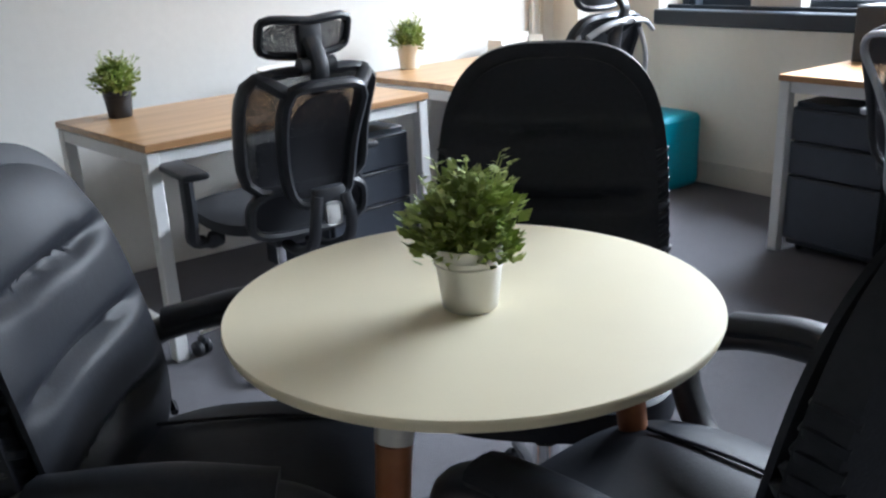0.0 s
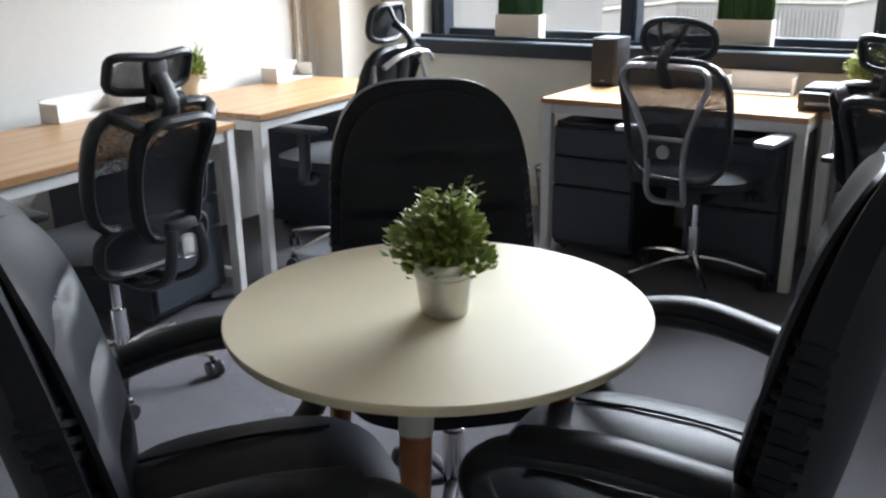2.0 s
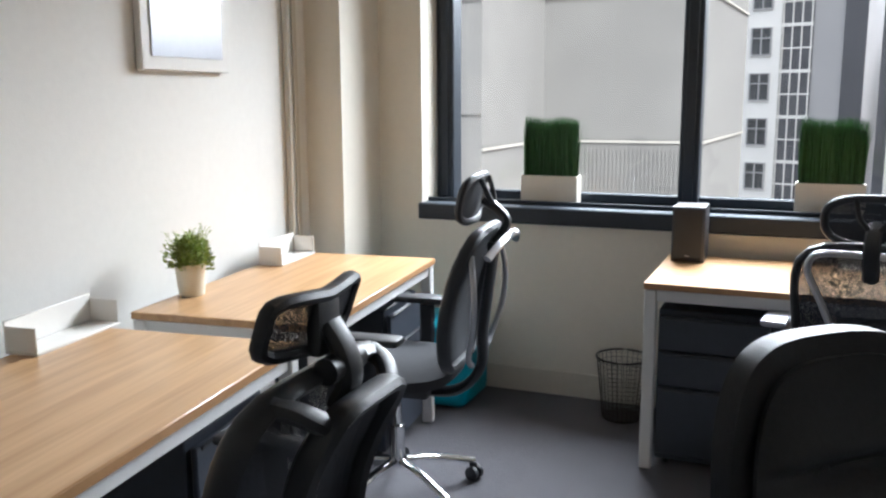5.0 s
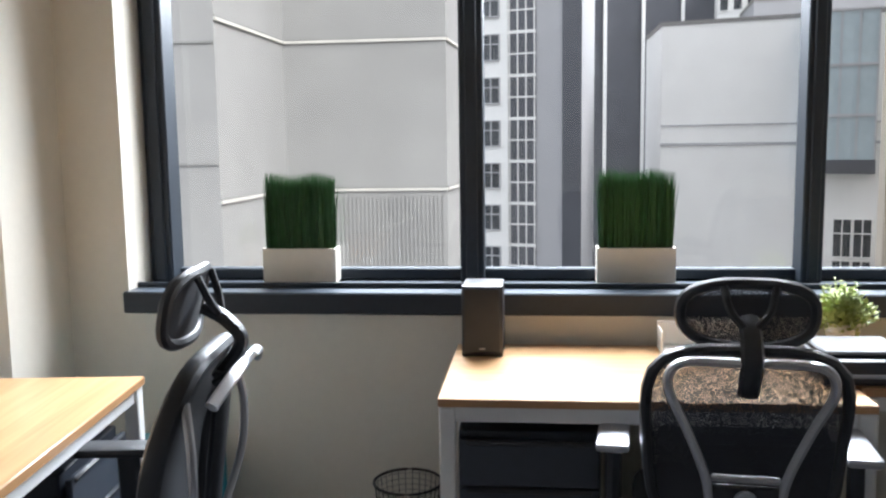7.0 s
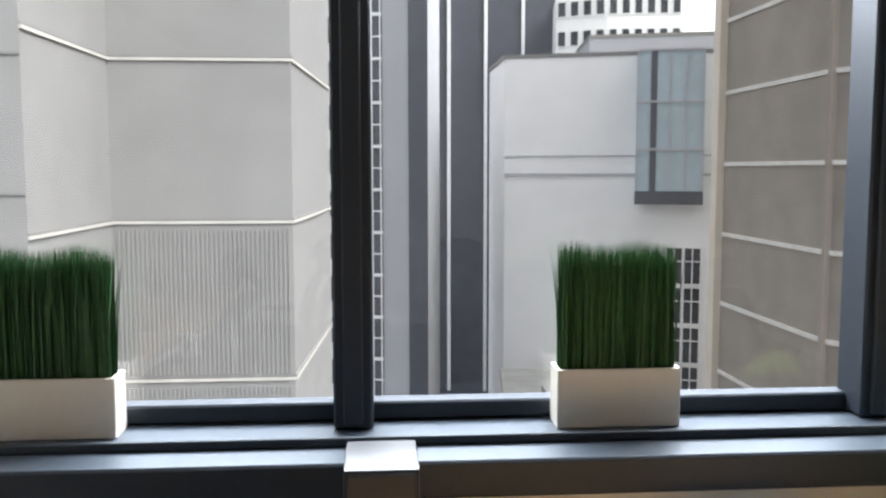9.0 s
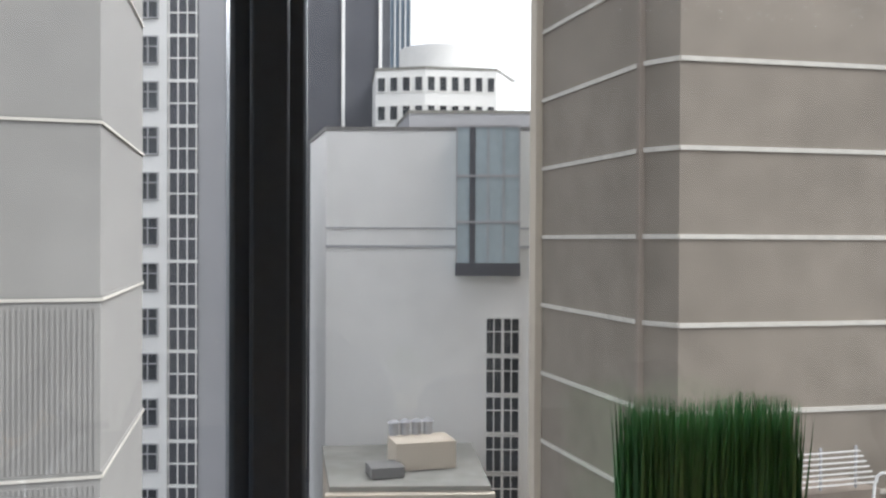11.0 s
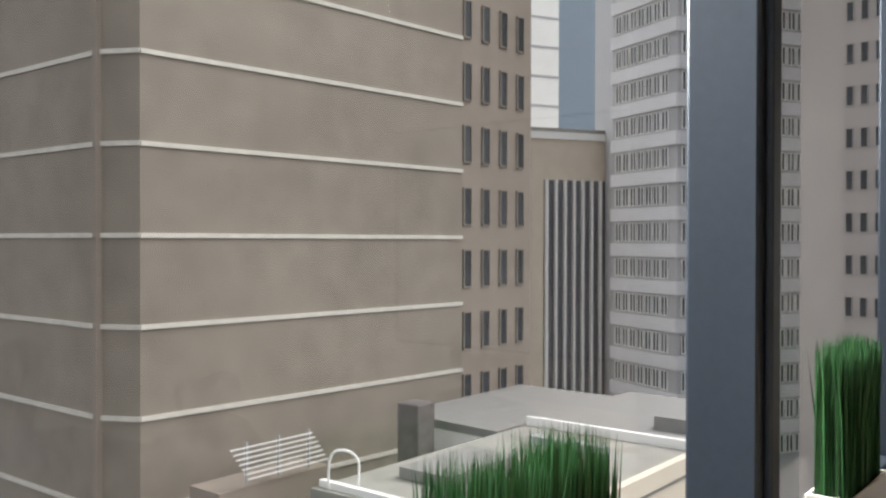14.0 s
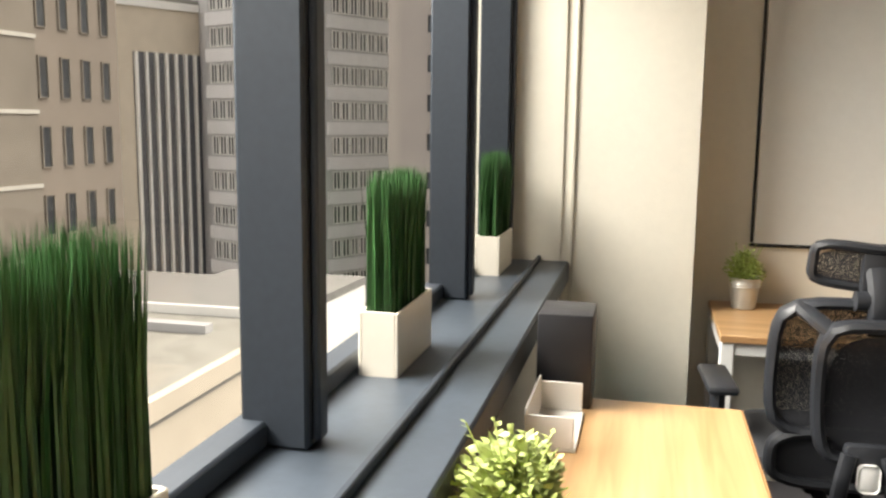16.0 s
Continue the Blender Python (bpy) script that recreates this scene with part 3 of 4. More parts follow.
def lyre_back(c):
    """Open mesh back held by a silver lyre-shaped bar."""
    back = part("backrest_frame", bm_tube(ring(0.46, 0.48, 0.50, lean, 4.0, taper=0.12), 0.019, 0.014, n=8, closed=True, per=1, side=(0, 1, 0)), M_PLASTIC, c)
    part("back_mesh", web(0.44, 0.46, 0.51, lean, 4.0), M_MESH, back, "open black mesh")
    for s in (-1, 1):
        part("support_bar", bm_tube([(0, -0.20, 0.40), (s * 0.06, -0.27, 0.42), (s * 0.078, -0.31, 0.47), (s * 0.075, -0.325, 0.58), (s * 0.085, -0.335, 0.68), (s * 0.13, -0.35, 0.80), (s * 0.172, -0.37, 0.90), (s * 0.150, -0.38, 0.955), (s * 0.06, -0.388, 0.965), (0, -0.388, 0.962)], 0.015, 0.011, n=8, per=6, side=(0, 1, 0)), M_GREYPL, c, "silver support bar")
    part("lumbar_link", bm_box((0.15, 0.018, 0.016), (0, -0.335, 0.685), 0.005), M_GREYPL, c)
    part("lumbar_plate", bm_box((0.15, 0.016, 0.07), (0, -0.332, 0.635), 0.006), M_PLASTIC, c)
    part("lumbar_knob", bm_lathe([(0.008, 0.0), (0.026, 0.0), (0.026, 0.014), (0.008, 0.014)], 20, m=pose(0, -0.340, 0.635, 90, 0, 0)), M_GREYPL, c)
    headrest(c, 0.975, 0.29, 0.15, 2.6, M_MESH)


def shield_back(c):
    """Broad black mesh back with a shield-shaped rear frame, a low lumbar pad and a square headrest."""
    back = part("backrest_frame", bm_tube(ring(0.43, 0.36, 0.60, lean, 6.0, taper=0.06), 0.030, 0.016, n=8, closed=True, per=1, side=(0, 1, 0)), M_PLASTIC, c)
    part("back_mesh", web(0.40, 0.34, 0.61, lean, 6.0), M_MESH, back, "open black mesh")
    shield = part("rear_frame", bm_tube([(x, y - 0.085, z) for x, y, z in ring(0.265, 0.36, 0.565, lean, 5.5, taper=0.26)], 0.028, 0.017, n=8, closed=True, per=1, side=(0, 1, 0)), M_PLASTIC, c, "shield-shaped rear frame")
    part("rear_mesh", bm_pad(0.20, 0.31, 0.004, 3.0, 0.1, 8, 10, lambda u, v: lean(v) - 0.080, m=Matrix.Translation((0, 0, 0.59)) ), M_MESH, shield)
    for s in (-1, 1):
        part("shoulder_link", bm_tube([(s * 0.11, -0.405, 0.905), (s * 0.15, -0.375, 0.935), (s * 0.17, -0.335, 0.95)], 0.022, 0.018, n=8, per=4), M_PLASTIC, c)
        part("fork_arm", bm_tube([(s * 0.045, -0.385, 0.60), (s * 0.06, -0.39, 0.53), (s * 0.062, -0.36, 0.45), (s * 0.05, -0.24, 0.40), (s * 0.04, -0.10, 0.40)], 0.020, 0.016, n=8, per=5), M_PLASTIC, c)
    part("adjuster_block", bm_box((0.11, 0.035, 0.10), (0, -0.37, 0.575), 0.014, seg=2), M_PLASTIC, c)
    part("adjuster_plate", bm_box((0.052, 0.012, 0.07), (0, -0.393, 0.545), 0.014, seg=3), M_STEEL, c, "pale grey adjuster plate")
    lum = part("lumbar_frame", bm_tube(ring(0.39, 0.15, 0.455, lambda v: -0.225 - 0.02 * v, 3.5), 0.022, 0.016, n=8, closed=True, per=1, side=(0, 1, 0)), M_PLASTIC, c)
    part("lumbar_mesh", web(0.36, 0.13, 0.465, lambda v: -0.225 - 0.02 * v, 3.5), M_MESHD, lum)
    hz = 0.995

    def hy(v):
        return -0.305 - 0.035 * v
    hr = part("headrest_frame", bm_tube([(x, y + 0.9 * x * x, z + 0.10 * abs(x)) for x, y, z in ring(0.28, 0.10, hz, hy, 6.0)], 0.017, 0.013, n=8, closed=True, per=1, side=(0, 1, 0)), M_PLASTIC, c)
    part("headrest_mesh", bm_pad(0.26, 0.085, 0.006, 5.0, 0.1, 10, 8, lambda u, v: hy(v) + 0.9 * (u * 0.13) ** 2, m=Matrix.Translation((0, 0, hz + 0.012))), M_MESH, hr)
    part("headrest_hinge", bm_box((0.075, 0.03, 0.10), (0, -0.335, hz + 0.045), 0.010, seg=2), M_PLASTIC, hr)
    part("headrest_stem", bm_tube([(0, -0.36, 0.90), (0, -0.385, 0.95), (0, -0.375, 1.0), (0, -0.345, 1.045)], 0.030, 0.020, n=8, per=5), M_PLASTIC, c)
    part("hinge_barrel", bm_tube([(-0.055, -0.368, 0.975), (0.055, -0.368, 0.975)], 0.024, n=12, per=1), M_PLASTIC, c)


def hanger_back(c):
    """Tall narrow mesh back with silver side bows, a coat hanger bar and a high headrest."""
    back = part("backrest_frame", bm_tube(ring(0.44, 0.47, 0.52, lean, 5.0, taper=0.10), 0.024, 0.018, n=8, closed=True, per=1, side=(0, 1, 0)), M_PLASTIC, c)
    part("back_mesh", web(0.42, 0.45, 0.53, lean, 5.0), M_MESHD, back, "dense black mesh")
    part("spine", bm_tube([(0, -0.05, 0.40), (0, -0.22, 0.41), (0, -0.31, 0.50), (0, -0.32, 0.64), (0, -0.34, 0.80), (0, -0.36, 0.95)], 0.040, 0.018, n=10, per=6), M_PLASTIC, c)
    part("coat_hanger", bm_tube([(-0.21, -0.385, 0.925), (-0.12, -0.41, 0.965), (0, -0.415, 0.975), (0.12, -0.41, 0.965), (0.21, -0.385, 0.925)], 0.010, 0.014, n=8, per=5), M_GREYPL, c, "grey curved coat hanger bar")
    for s in (-1, 1):
        part("hanger_bracket", bm_tube([(s * 0.05, -0.35, 0.93), (s * 0.06, -0.405, 0.965)], 0.010, n=6, per=1), M_PLASTIC, c)
        part("side_bow", bm_tube([(s * 0.20, -0.33, 0.93), (s * 0.225, -0.345, 0.82), (s * 0.215, -0.34, 0.70), (s * 0.16, -0.31, 0.58), (s * 0.08, -0.30, 0.53)], 0.010, n=8, per=6), M_GREYPL, c, "silver side bow")
    headrest(c, 1.02, 0.28, 0.15, 3.4, M_MESHD)


def task_chair(m, label, back_kind, pad_mat=None, lift=0.0):
    """Mesh office chair that faces +y, with headrest, arms and a five-armed base."""
    c = thing("office_chair", label, "chair", m, "mesh office chairs")
    star_base(c, M_CHROME)
    part("mechanism", bm_box((0.16, 0.24, 0.06), (0, -0.02, 0.415), 0.015, seg=2), M_PLASTIC, c)
    part("seat", bm_pad(0.50, 0.48, 0.085, 3.2, 0.6, bend=None, m=pose(0, -0.23, 0.485, -90, 0, 0) @ Matrix.Diagonal((1, -1, 1, 1))), M_SEAT, c, "dark fabric seat")
    arms(c, 0.30, 0.66, pad_mat or M_PLASTIC)
    back_kind(c)
    for ob in c.children:
        if not ob.name.startswith(("base_leg", "gas_column")):
            ob.location.z += lift
    return c


task_chair(pose(0.215, -2.86, 0, 0, 0, 90), "black mesh office chair with shield-shaped back at the desk", shield_back)
task_chair(pose(-0.01, -1.42, 0, 0, 0, 96), "black mesh office chair with grey coat hanger bar", hanger_back)
task_chair(pose(1.545, -0.955, 0, 0, 0, -7), "black mesh office chair with silver lyre-shaped back support", lyre_back, M_GREYPL)
task_chair(pose(2.42, -1.25, 0, 0, 0, -20), "black mesh office chair drawn up to the window desk", shield_back)
task_chair(pose(3.33, -1.0, 0, 0, 0, -86), "black mesh office chair facing the wall desk", shield_back, None, 0.05)


def leather_chair(m, label, armed=True, tall=0.60):
    """Padded executive chair that faces +y: thick back with stitched rolls, looped arms, five-armed base."""
    c = thing("leather_chair", label, "chair", m, "black leather chairs round the table")
    star_base(c, M_PLASTIC, 0.29, 0)
    seat = part("seat", bm_pad(0.52, 0.50, 0.13, 3.0, 0.55, bend=None, seams=(), m=pose(0, -0.24, 0.44, -90, 0, 0) @ Matrix.Diagonal((1, -1, 1, 1))), M_LEATHER, c)
    for x in (-0.13, 0.13):
        part("seat_seam", bm_tube([(x, -0.20, 0.502), (x * 1.05, 0.0, 0.508), (x, 0.17, 0.502)], 0.004, n=6, per=5), M_LEATHER, seat)

    def curve(u, v):
        return -0.04 - 0.10 * v - 0.02 * v * v + 0.05 * u * u
    back = part("backrest", bm_pad(0.54, tall, 0.11, 3.4, 0.6, 20, 44, curve, m=pose(0, -0.21, 0.40), taper=0.10), M_LEATHER, c)
    part("back_cushion", bm_pad(0.49, tall - 0.06, 0.085, 3.2, 0.9, 22, 60, lambda u, v: -curve(u, v), seams=(0.26, 0.50, 0.74), m=pose(0, -0.165, 0.43) @ Matrix.Diagonal((1, -1, 1, 1)), taper=0.10), M_LEATHER, back, "stitched padded rolls")
    rng = random.Random(int(tall * 1000))
    for s in (-1, 1):
        # gathered leather along the back's edge
        for k in range(16):
            v = 0.12 + 0.036 * k + rng.uniform(-0.006, 0.006)
            x, y, z, d = s * (0.262 - 0.027 * v), -0.21 + curve(1, v), 0.40 + tall * v, rng.uniform(0.022, 0.036)
            part("pleat", bm_tube([(x - s * 0.022, y + d, z - 0.006), (x + s * 0.004, y + 0.012, z + 0.004), (x, y - d, z - 0.004)], 0.0065 + rng.uniform(0, 0.003), n=5, per=3), M_LEATHER, back)
        if not armed:
            continue
        arm = part("armrest", bm_tube([(s * 0.25, -0.26, 0.58), (s * 0.28, -0.18, 0.625), (s * 0.30, -0.02, 0.645), (s * 0.295, 0.13, 0.625), (s * 0.285, 0.20, 0.56), (s * 0.27, 0.16, 0.46), (s * 0.24, 0.06, 0.385)], 0.032, 0.024, n=12, per=6), M_PLASTIC, c, "black looped armrest")
        part("arm_pad", bm_tube([(s * 0.278, -0.19, 0.640), (s * 0.302, -0.02, 0.666), (s * 0.297, 0.12, 0.648)], 0.037, 0.020, n=12, per=6), M_LEATHER, arm)
    part("mechanism", bm_box((0.18, 0.26, 0.05), (0, 0, 0.395), 0.012), M_PLASTIC, c)
    return c


leather_chair(pose(1.594, -2.93, 0, 0, 0, -136), "black leather executive chair pushed up to the round table", False, 0.66)
leather_chair(pose(1.62, -3.61, 0, 0, 0, -36), "black leather executive chair turned towards the table", True, 0.62)
leather_chair(pose(2.15, -3.16, 0, 0, 0, 96), "black leather executive chair beside the round table", True, 0.69)
# ---- the city outside ----
GZ = -32.0
M_ASPHALT = mat("asphalt", (0.06, 0.06, 0.065), 0.9, var=0.2, scale=1, big=0.05)
M_PANEL = mat("pale_concrete_panel", (0.305, 0.297, 0.28), 0.8, var=0.10, scale=1.2, big=0.15, bump=0.1, bump_scale=8)
M_BROWN = mat("taupe_render", (0.265, 0.23, 0.19), 0.85, var=0.2, scale=0.7, big=0.12, bump=0.1, bump_scale=6)
M_BROWN2 = mat("taupe_brick", (0.285, 0.24, 0.20), 0.85, var=0.14, scale=0.9, big=0.15)
M_JOINT = mat("pale_string_course", (0.62, 0.59, 0.53), 0.8, var=0.12, scale=1.5)
M_GROOVE = mat("panel_groove", (0.25, 0.245, 0.23), 0.9, var=0.1)
M_WHITEB = mat("white_facade", (0.82, 0.815, 0.79), 0.8, var=0.06, scale=0.6, big=0.08)
M_CREAMB = mat("cream_facade", (0.60, 0.53, 0.43), 0.8, var=0.1, scale=0.8, big=0.1)
M_GREYB = mat("grey_facade", (0.42, 0.42, 0.43), 0.8, var=0.08, scale=0.6, big=0.08)
M_BEIGEB = mat("beige_facade", (0.40, 0.365, 0.34), 0.8, var=0.08, scale=0.5, big=0.08)
M_DARKB = mat("dark_curtain_wall", (0.085, 0.088, 0.10), 0.35, var=0.25, scale=0.5, big=0.1)
M_BLUEB = mat("blue_glass_tower", (0.22, 0.28, 0.34), 0.3, var=0.1, scale=0.3)
M_SPAN = mat("pale_spandrel", (0.66, 0.66, 0.67), 0.8, var=0.08, scale=0.6)
M_PANE = mat("dark_window_pane", (0.05, 0.055, 0.06), 0.2, var=0.5, scale=0.4, island=0.8)
M_PALEPANE = mat("pale_bay_glass", (0.42, 0.50, 0.53), 0.25, var=0.15, scale=0.5, island=0.4)
M_ROOF = mat("roof_membrane", (0.27, 0.262, 0.235), 0.9, var=0.2, scale=1.0, big=0.3)
M_CHIM = mat("dark_grey_render", (0.13, 0.115, 0.11), 0.85, var=0.2, scale=2.0)
M_ROOFW = mat("pale_roof_sheet", (0.22, 0.213, 0.205), 0.8, var=0.12, scale=1.5)

solid("ground", bm_box((3000, 3000, 1), (0, 0, 0)), M_ASPHALT, "grey street level far below the window", "ground", pose(0, 0, GZ - 0.5), kind="structure")


def prism(points, z0, z1, bm=None):
    bm = bm or bmesh.new()
    lo, hi = ([bm.verts.new((x, y, z)) for x, y in points] for z in (z0, z1))
    n = len(points)
    for k in range(n):
        bm.faces.new((lo[k], lo[(k + 1) % n], hi[(k + 1) % n], hi[k]))
    bm.faces.new(lo[::-1]), bm.faces.new(hi)
    return bm


def building(points, z1, material, label, roof=None, z0=GZ):
    b = thing("building", label, "building")
    part("wall", prism(points, z0, z1), material, b, smooth=False)
    if roof:
        cx, cy = sum(p[0] for p in points) / len(points), sum(p[1] for p in points) / len(points)
        part("roof", prism([(cx + (x - cx) * 1.01, cy + (y - cy) * 1.01) for x, y in points], z1 + 0.004, z1 + 0.35), roof, b, smooth=False)
    return b


def face(p, q):
    """The frame of a wall from p to q: x along it, y out of it (to the right of p to q), z up."""
    d = (Vector((*q, 0)) - Vector((*p, 0)))
    L = d.length
    d.normalize()
    m = Matrix(((d.x, d.y, 0, p[0]), (d.y, -d.x, 0, p[1]), (0, 0, 1, 0), (0, 0, 0, 1)))
    return m, L


def strip(b, p, q, z, h, depth, material, name="string_course", over=0.0):
    m, L = face(p, q)
    return part(name, bm_box((L + 2 * over, depth, h), (L / 2, depth / 2, z), m=m), material, b, smooth=False)


def rows(z_first, pitch, n):
    return [z_first + pitch * k for k in range(n)]


def windows(b, p, q, xs, zs, w, h, frame_mat, pane_mat=None, bars=1, depth=0.12, trans=True):
    """Windows in a wall: a frame with bars in front of a pane; all share two meshes."""
    m, L = face(p, q)
    fb = bmesh.new()
    t = min(0.09, w * 0.09)
    for s in (-1, 1):
        bm_box((t, depth, h), (s * (w - t) / 2, 0, 0), bm=fb)
        bm_box((w, depth, t), (0, 0, s * (h - t) / 2), bm=fb)
    for k in range(1, bars + 1):
        bm_box((t, depth * 0.8, h), (w * (k / (bars + 1) - 0.5), 0, 0), bm=fb)
    if trans:
        bm_box((w, depth * 0.7, t), (0, 0, h * 0.12), bm=fb)
    frame_me = finish(fb, "window_frame", frame_mat)
    pane_me = finish(bm_box((w, 0.05, h)), "pane", pane_mat or M_PANE)
    for z in zs:
        for x in xs:
            pane = new("window", pane_me)
            pane.parent, pane.matrix_basis = b, m @ Matrix.Translation((x, 0.03, z))
            fr = new("frame", frame_me)
            fr.parent, fr.matrix_basis = pane, Matrix.Translation((0, 0.04, 0))


# panelled pale building close by
PA = [(-16, 13.0), (-4.35, 13.0), (-4.23, 17.2), (-0.38, 17.2), (0.05, 24.0), (-16, 24)]
b = building(PA, 26, M_PANEL, "pale grey concrete panel building close to the window", M_ROOF)
b.location = (-0.62, 0, 0)
for z in rows(-20.4, 3.47, 13):
    for p, q in zip(PA[1:4], PA[2:5]):
        strip(b, p, q, z, 0.05, 0.03, M_GROOVE, "panel_joint")
        strip(b, p, q, z - 0.06, 0.06, 0.045, M_JOINT, "panel_ledge")
for z in rows(-17.3, 2.3, 16):
    strip(b, PA[0], PA[1], z, 0.05, 0.03, M_GROOVE, "panel_joint")
rib = bmesh.new()
for k in range(38):
    bm_box((0.045, 0.03, 3.2), (-4.1 + 0.098 * k, 17.187, -1.4), bm=rib)
    bm_box((0.045, 0.03, 3.2), (-4.1 + 0.098 * k, 17.187, -4.87), bm=rib)
part("ribbed_panel", rib, M_PANEL, b, "vertically ribbed lower panel", False)
for k in range(7):
    part("louvre", bm_box((0.42, 0.05, 0.08), (-5.55, 12.97, 3.1 + 0.16 * k), 0.0), M_WHITEB, b, "white louvre slat", False)

# taupe building with pale string courses, chamfered corner
PB = [(20.4, 45.5), (20.6, 34.4), (21.5, 32.7), (41.4, 31.0), (41.4, 52), (23.4, 52)]
b = building(PB, 40, M_BROWN, "taupe rendered building with pale horizontal string courses", M_ROOF)
b.location = (-0.4, -0.2, 0)
for z in rows(-25.4, 3.88, 17):
    for p, q in zip(PB[:3], PB[1:4]):
        strip(b, p, q, z, 0.21, 0.09, M_JOINT)
part("corner_groove", bm_box((0.3, 0.3, 72), (20.55, 34.4, 4)), M_BROWN2, b, smooth=False)
part("corner_pier", bm_box((0.45, 0.9, 72), (20.2, 45.9, 4)), M_CREAMB, b, "pinkish end pier", False)
b = building([(41.4, 31.3), (48.6, 31.0), (48.6, 50), (41.4, 50)], 40, M_BROWN2, "taupe brick block with rows of narrow windows", M_ROOF)
b.location = (-0.3, -0.2, 0)
windows(b, (41.4, 31.3), (48.6, 31.0), [0.7 + 1.75 * k for k in range(4)], rows(-22.3, 3.7, 13), 0.75, 2.25, M_BROWN, bars=0, depth=0.1, trans=False)

# cream building with vertical fins, towers behind
b = building([(71.6, 46.9), (80.8, 41.8), (86, 52), (76, 57)], 12.4, M_CREAMB, "cream building with tall vertical window fins", M_ROOF)
m, L = face((71.6, 46.9), (80.8, 41.8))
part("window_wall", bm_box((7.4, 0.1, 40), (5.9, 0.02, -12.4), m=m), M_DARKB, b, "dark recessed glazing", False)
for k in range(8):
    part("fin", bm_box((0.22, 0.5, 40), (2.4 + 1.02 * k, 0.2, -12.4), m=m), M_WHITEB, b, smooth=False)
strip(b, (71.6, 46.9), (80.8, 41.8), 12.0, 0.7, 0.3, M_WHITEB, "cornice")
b = building([(103.6, 62.6), (115, 56.8), (122, 72), (110, 78)], 75, M_BLUEB, "blue glass tower in the haze", M_ROOF)
b = building([(98.5, 65), (103.5, 62.5), (106, 70), (101, 73)], 75, M_WHITEB, "pale stone tower behind the cream block", M_ROOF)
for z in rows(-20, 4, 23):
    strip(b, (98.5, 65), (103.5, 62.5), z, 0.25, 0.08, M_GREYB, "spandrel")

# tower with window ribbons
PR = [(76.6, 39.9), (72.6, 31.5), (78.0, 29.5), (79.0, 29.0), (90.5, 22.4), (98, 34), (84, 46)]
b = building(PR, 70, M_GREYB, "grey tower with ribbons of small windows", M_ROOF)
zs = rows(-17.4, 3.3, 15)
for p, q, xs in ((PR[0], PR[1], [1.0 + 1.12 * k for k in range(7)]), (PR[1], PR[2], [0.9 + 1.0 * k for k in range(5)]), (PR[3], PR[4], [1.0 + 1.12 * k for k in range(8)])):
    windows(b, p, q, xs, zs, 0.95, 1.75, M_WHITEB, bars=1, depth=0.14, trans=False)
    for z in zs:
        strip(b, p, q, z + 1.65, 1.2, 0.22, M_SPAN, "spandrel", 0.1)

b = building([(71.9, 20.9), (71.1, 12.0), (84, 11.5), (84, 21.5)], 70, M_BEIGEB, "beige tower with columns of small windows", M_ROOF)
windows(b, (71.9, 20.9), (71.1, 12.0), [3.7, 4.75, 5.8], rows(-19.4, 3.2, 17), 0.55, 1.5, M_BEIGEB, bars=0, depth=0.1, trans=False)
b = building([(84, 13), (83, -6), (110, -8), (110, 13)], 70, M_GREYB, "grey tower further down the street", M_ROOF)
for z in rows(-20, 3.4, 20):
    strip(b, (84, 13), (83, -6), z, 1.3, 0.15, M_PANE, "window_ribbon")

# tower of punched windows and gridded glass straight ahead
b = building([(-12, 72.0), (-2.6, 70.8), (0.1, 70.0), (0.1, 84), (-12, 84)], 70, M_WHITEB, "white tower with a column of paired windows", M_ROOF)
b.location = (-1.2, -0.9, 0)
windows(b, (-2.6, 70.8), (0.1, 70.0), [1.35], rows(-25.7, 3.48, 20), 1.6, 2.15, M_GREYB, bars=1, depth=0.16)
b = building([(0.14, 70.4), (2.4, 69.7), (4.5, 69.1), (6.0, 68.6), (8, 84), (0.14, 84)], 70, M_GREYB, "tower with a gridded dark glass shaft", M_ROOF)
b.location = (-1.2, -0.9, 0)
m, L = face((0.14, 70.4), (2.4, 69.7))
part("glass_shaft", bm_box((L, 0.1, 100), (L / 2, 0.03, 18), m=m), M_DARKB, b, "dark glazed shaft", False)
for k in range(4):
    part("grid_post", bm_box((0.09, 0.16, 100), (0.12 + k * (L - 0.24) / 3, 0.1, 18), m=m), M_WHITEB, b, smooth=False)
for z in rows(-28, 1.74, 44):
    part("grid_bar", bm_box((L, 0.14, 0.13 if int((z + 28) / 1.74 + 0.5) % 2 else 0.26), (L / 2, 0.1, z), m=m), M_WHITEB, b, smooth=False)
m, L = face((4.5, 69.1), (6.0, 68.6))
part("dark_return", bm_box((L, 0.1, 100), (L / 2, 0.04, 18), m=m), M_DARKB, b, smooth=False)

b = building([(6.5, 121), (28.9, 117.5), (30, 135), (6.5, 135)], 90, M_DARKB, "dark curtain-wall tower with white vertical lines", M_ROOF)
b.location = (-1.7, 0, 0)
m, L = face((6.5, 121), (28.9, 117.5))
for k in range(5):
    part("white_fin", bm_box((0.45, 0.5, 120), (0.9 + 5.1 * k, 0.25, 30), m=m), M_WHITEB, b, smooth=False)

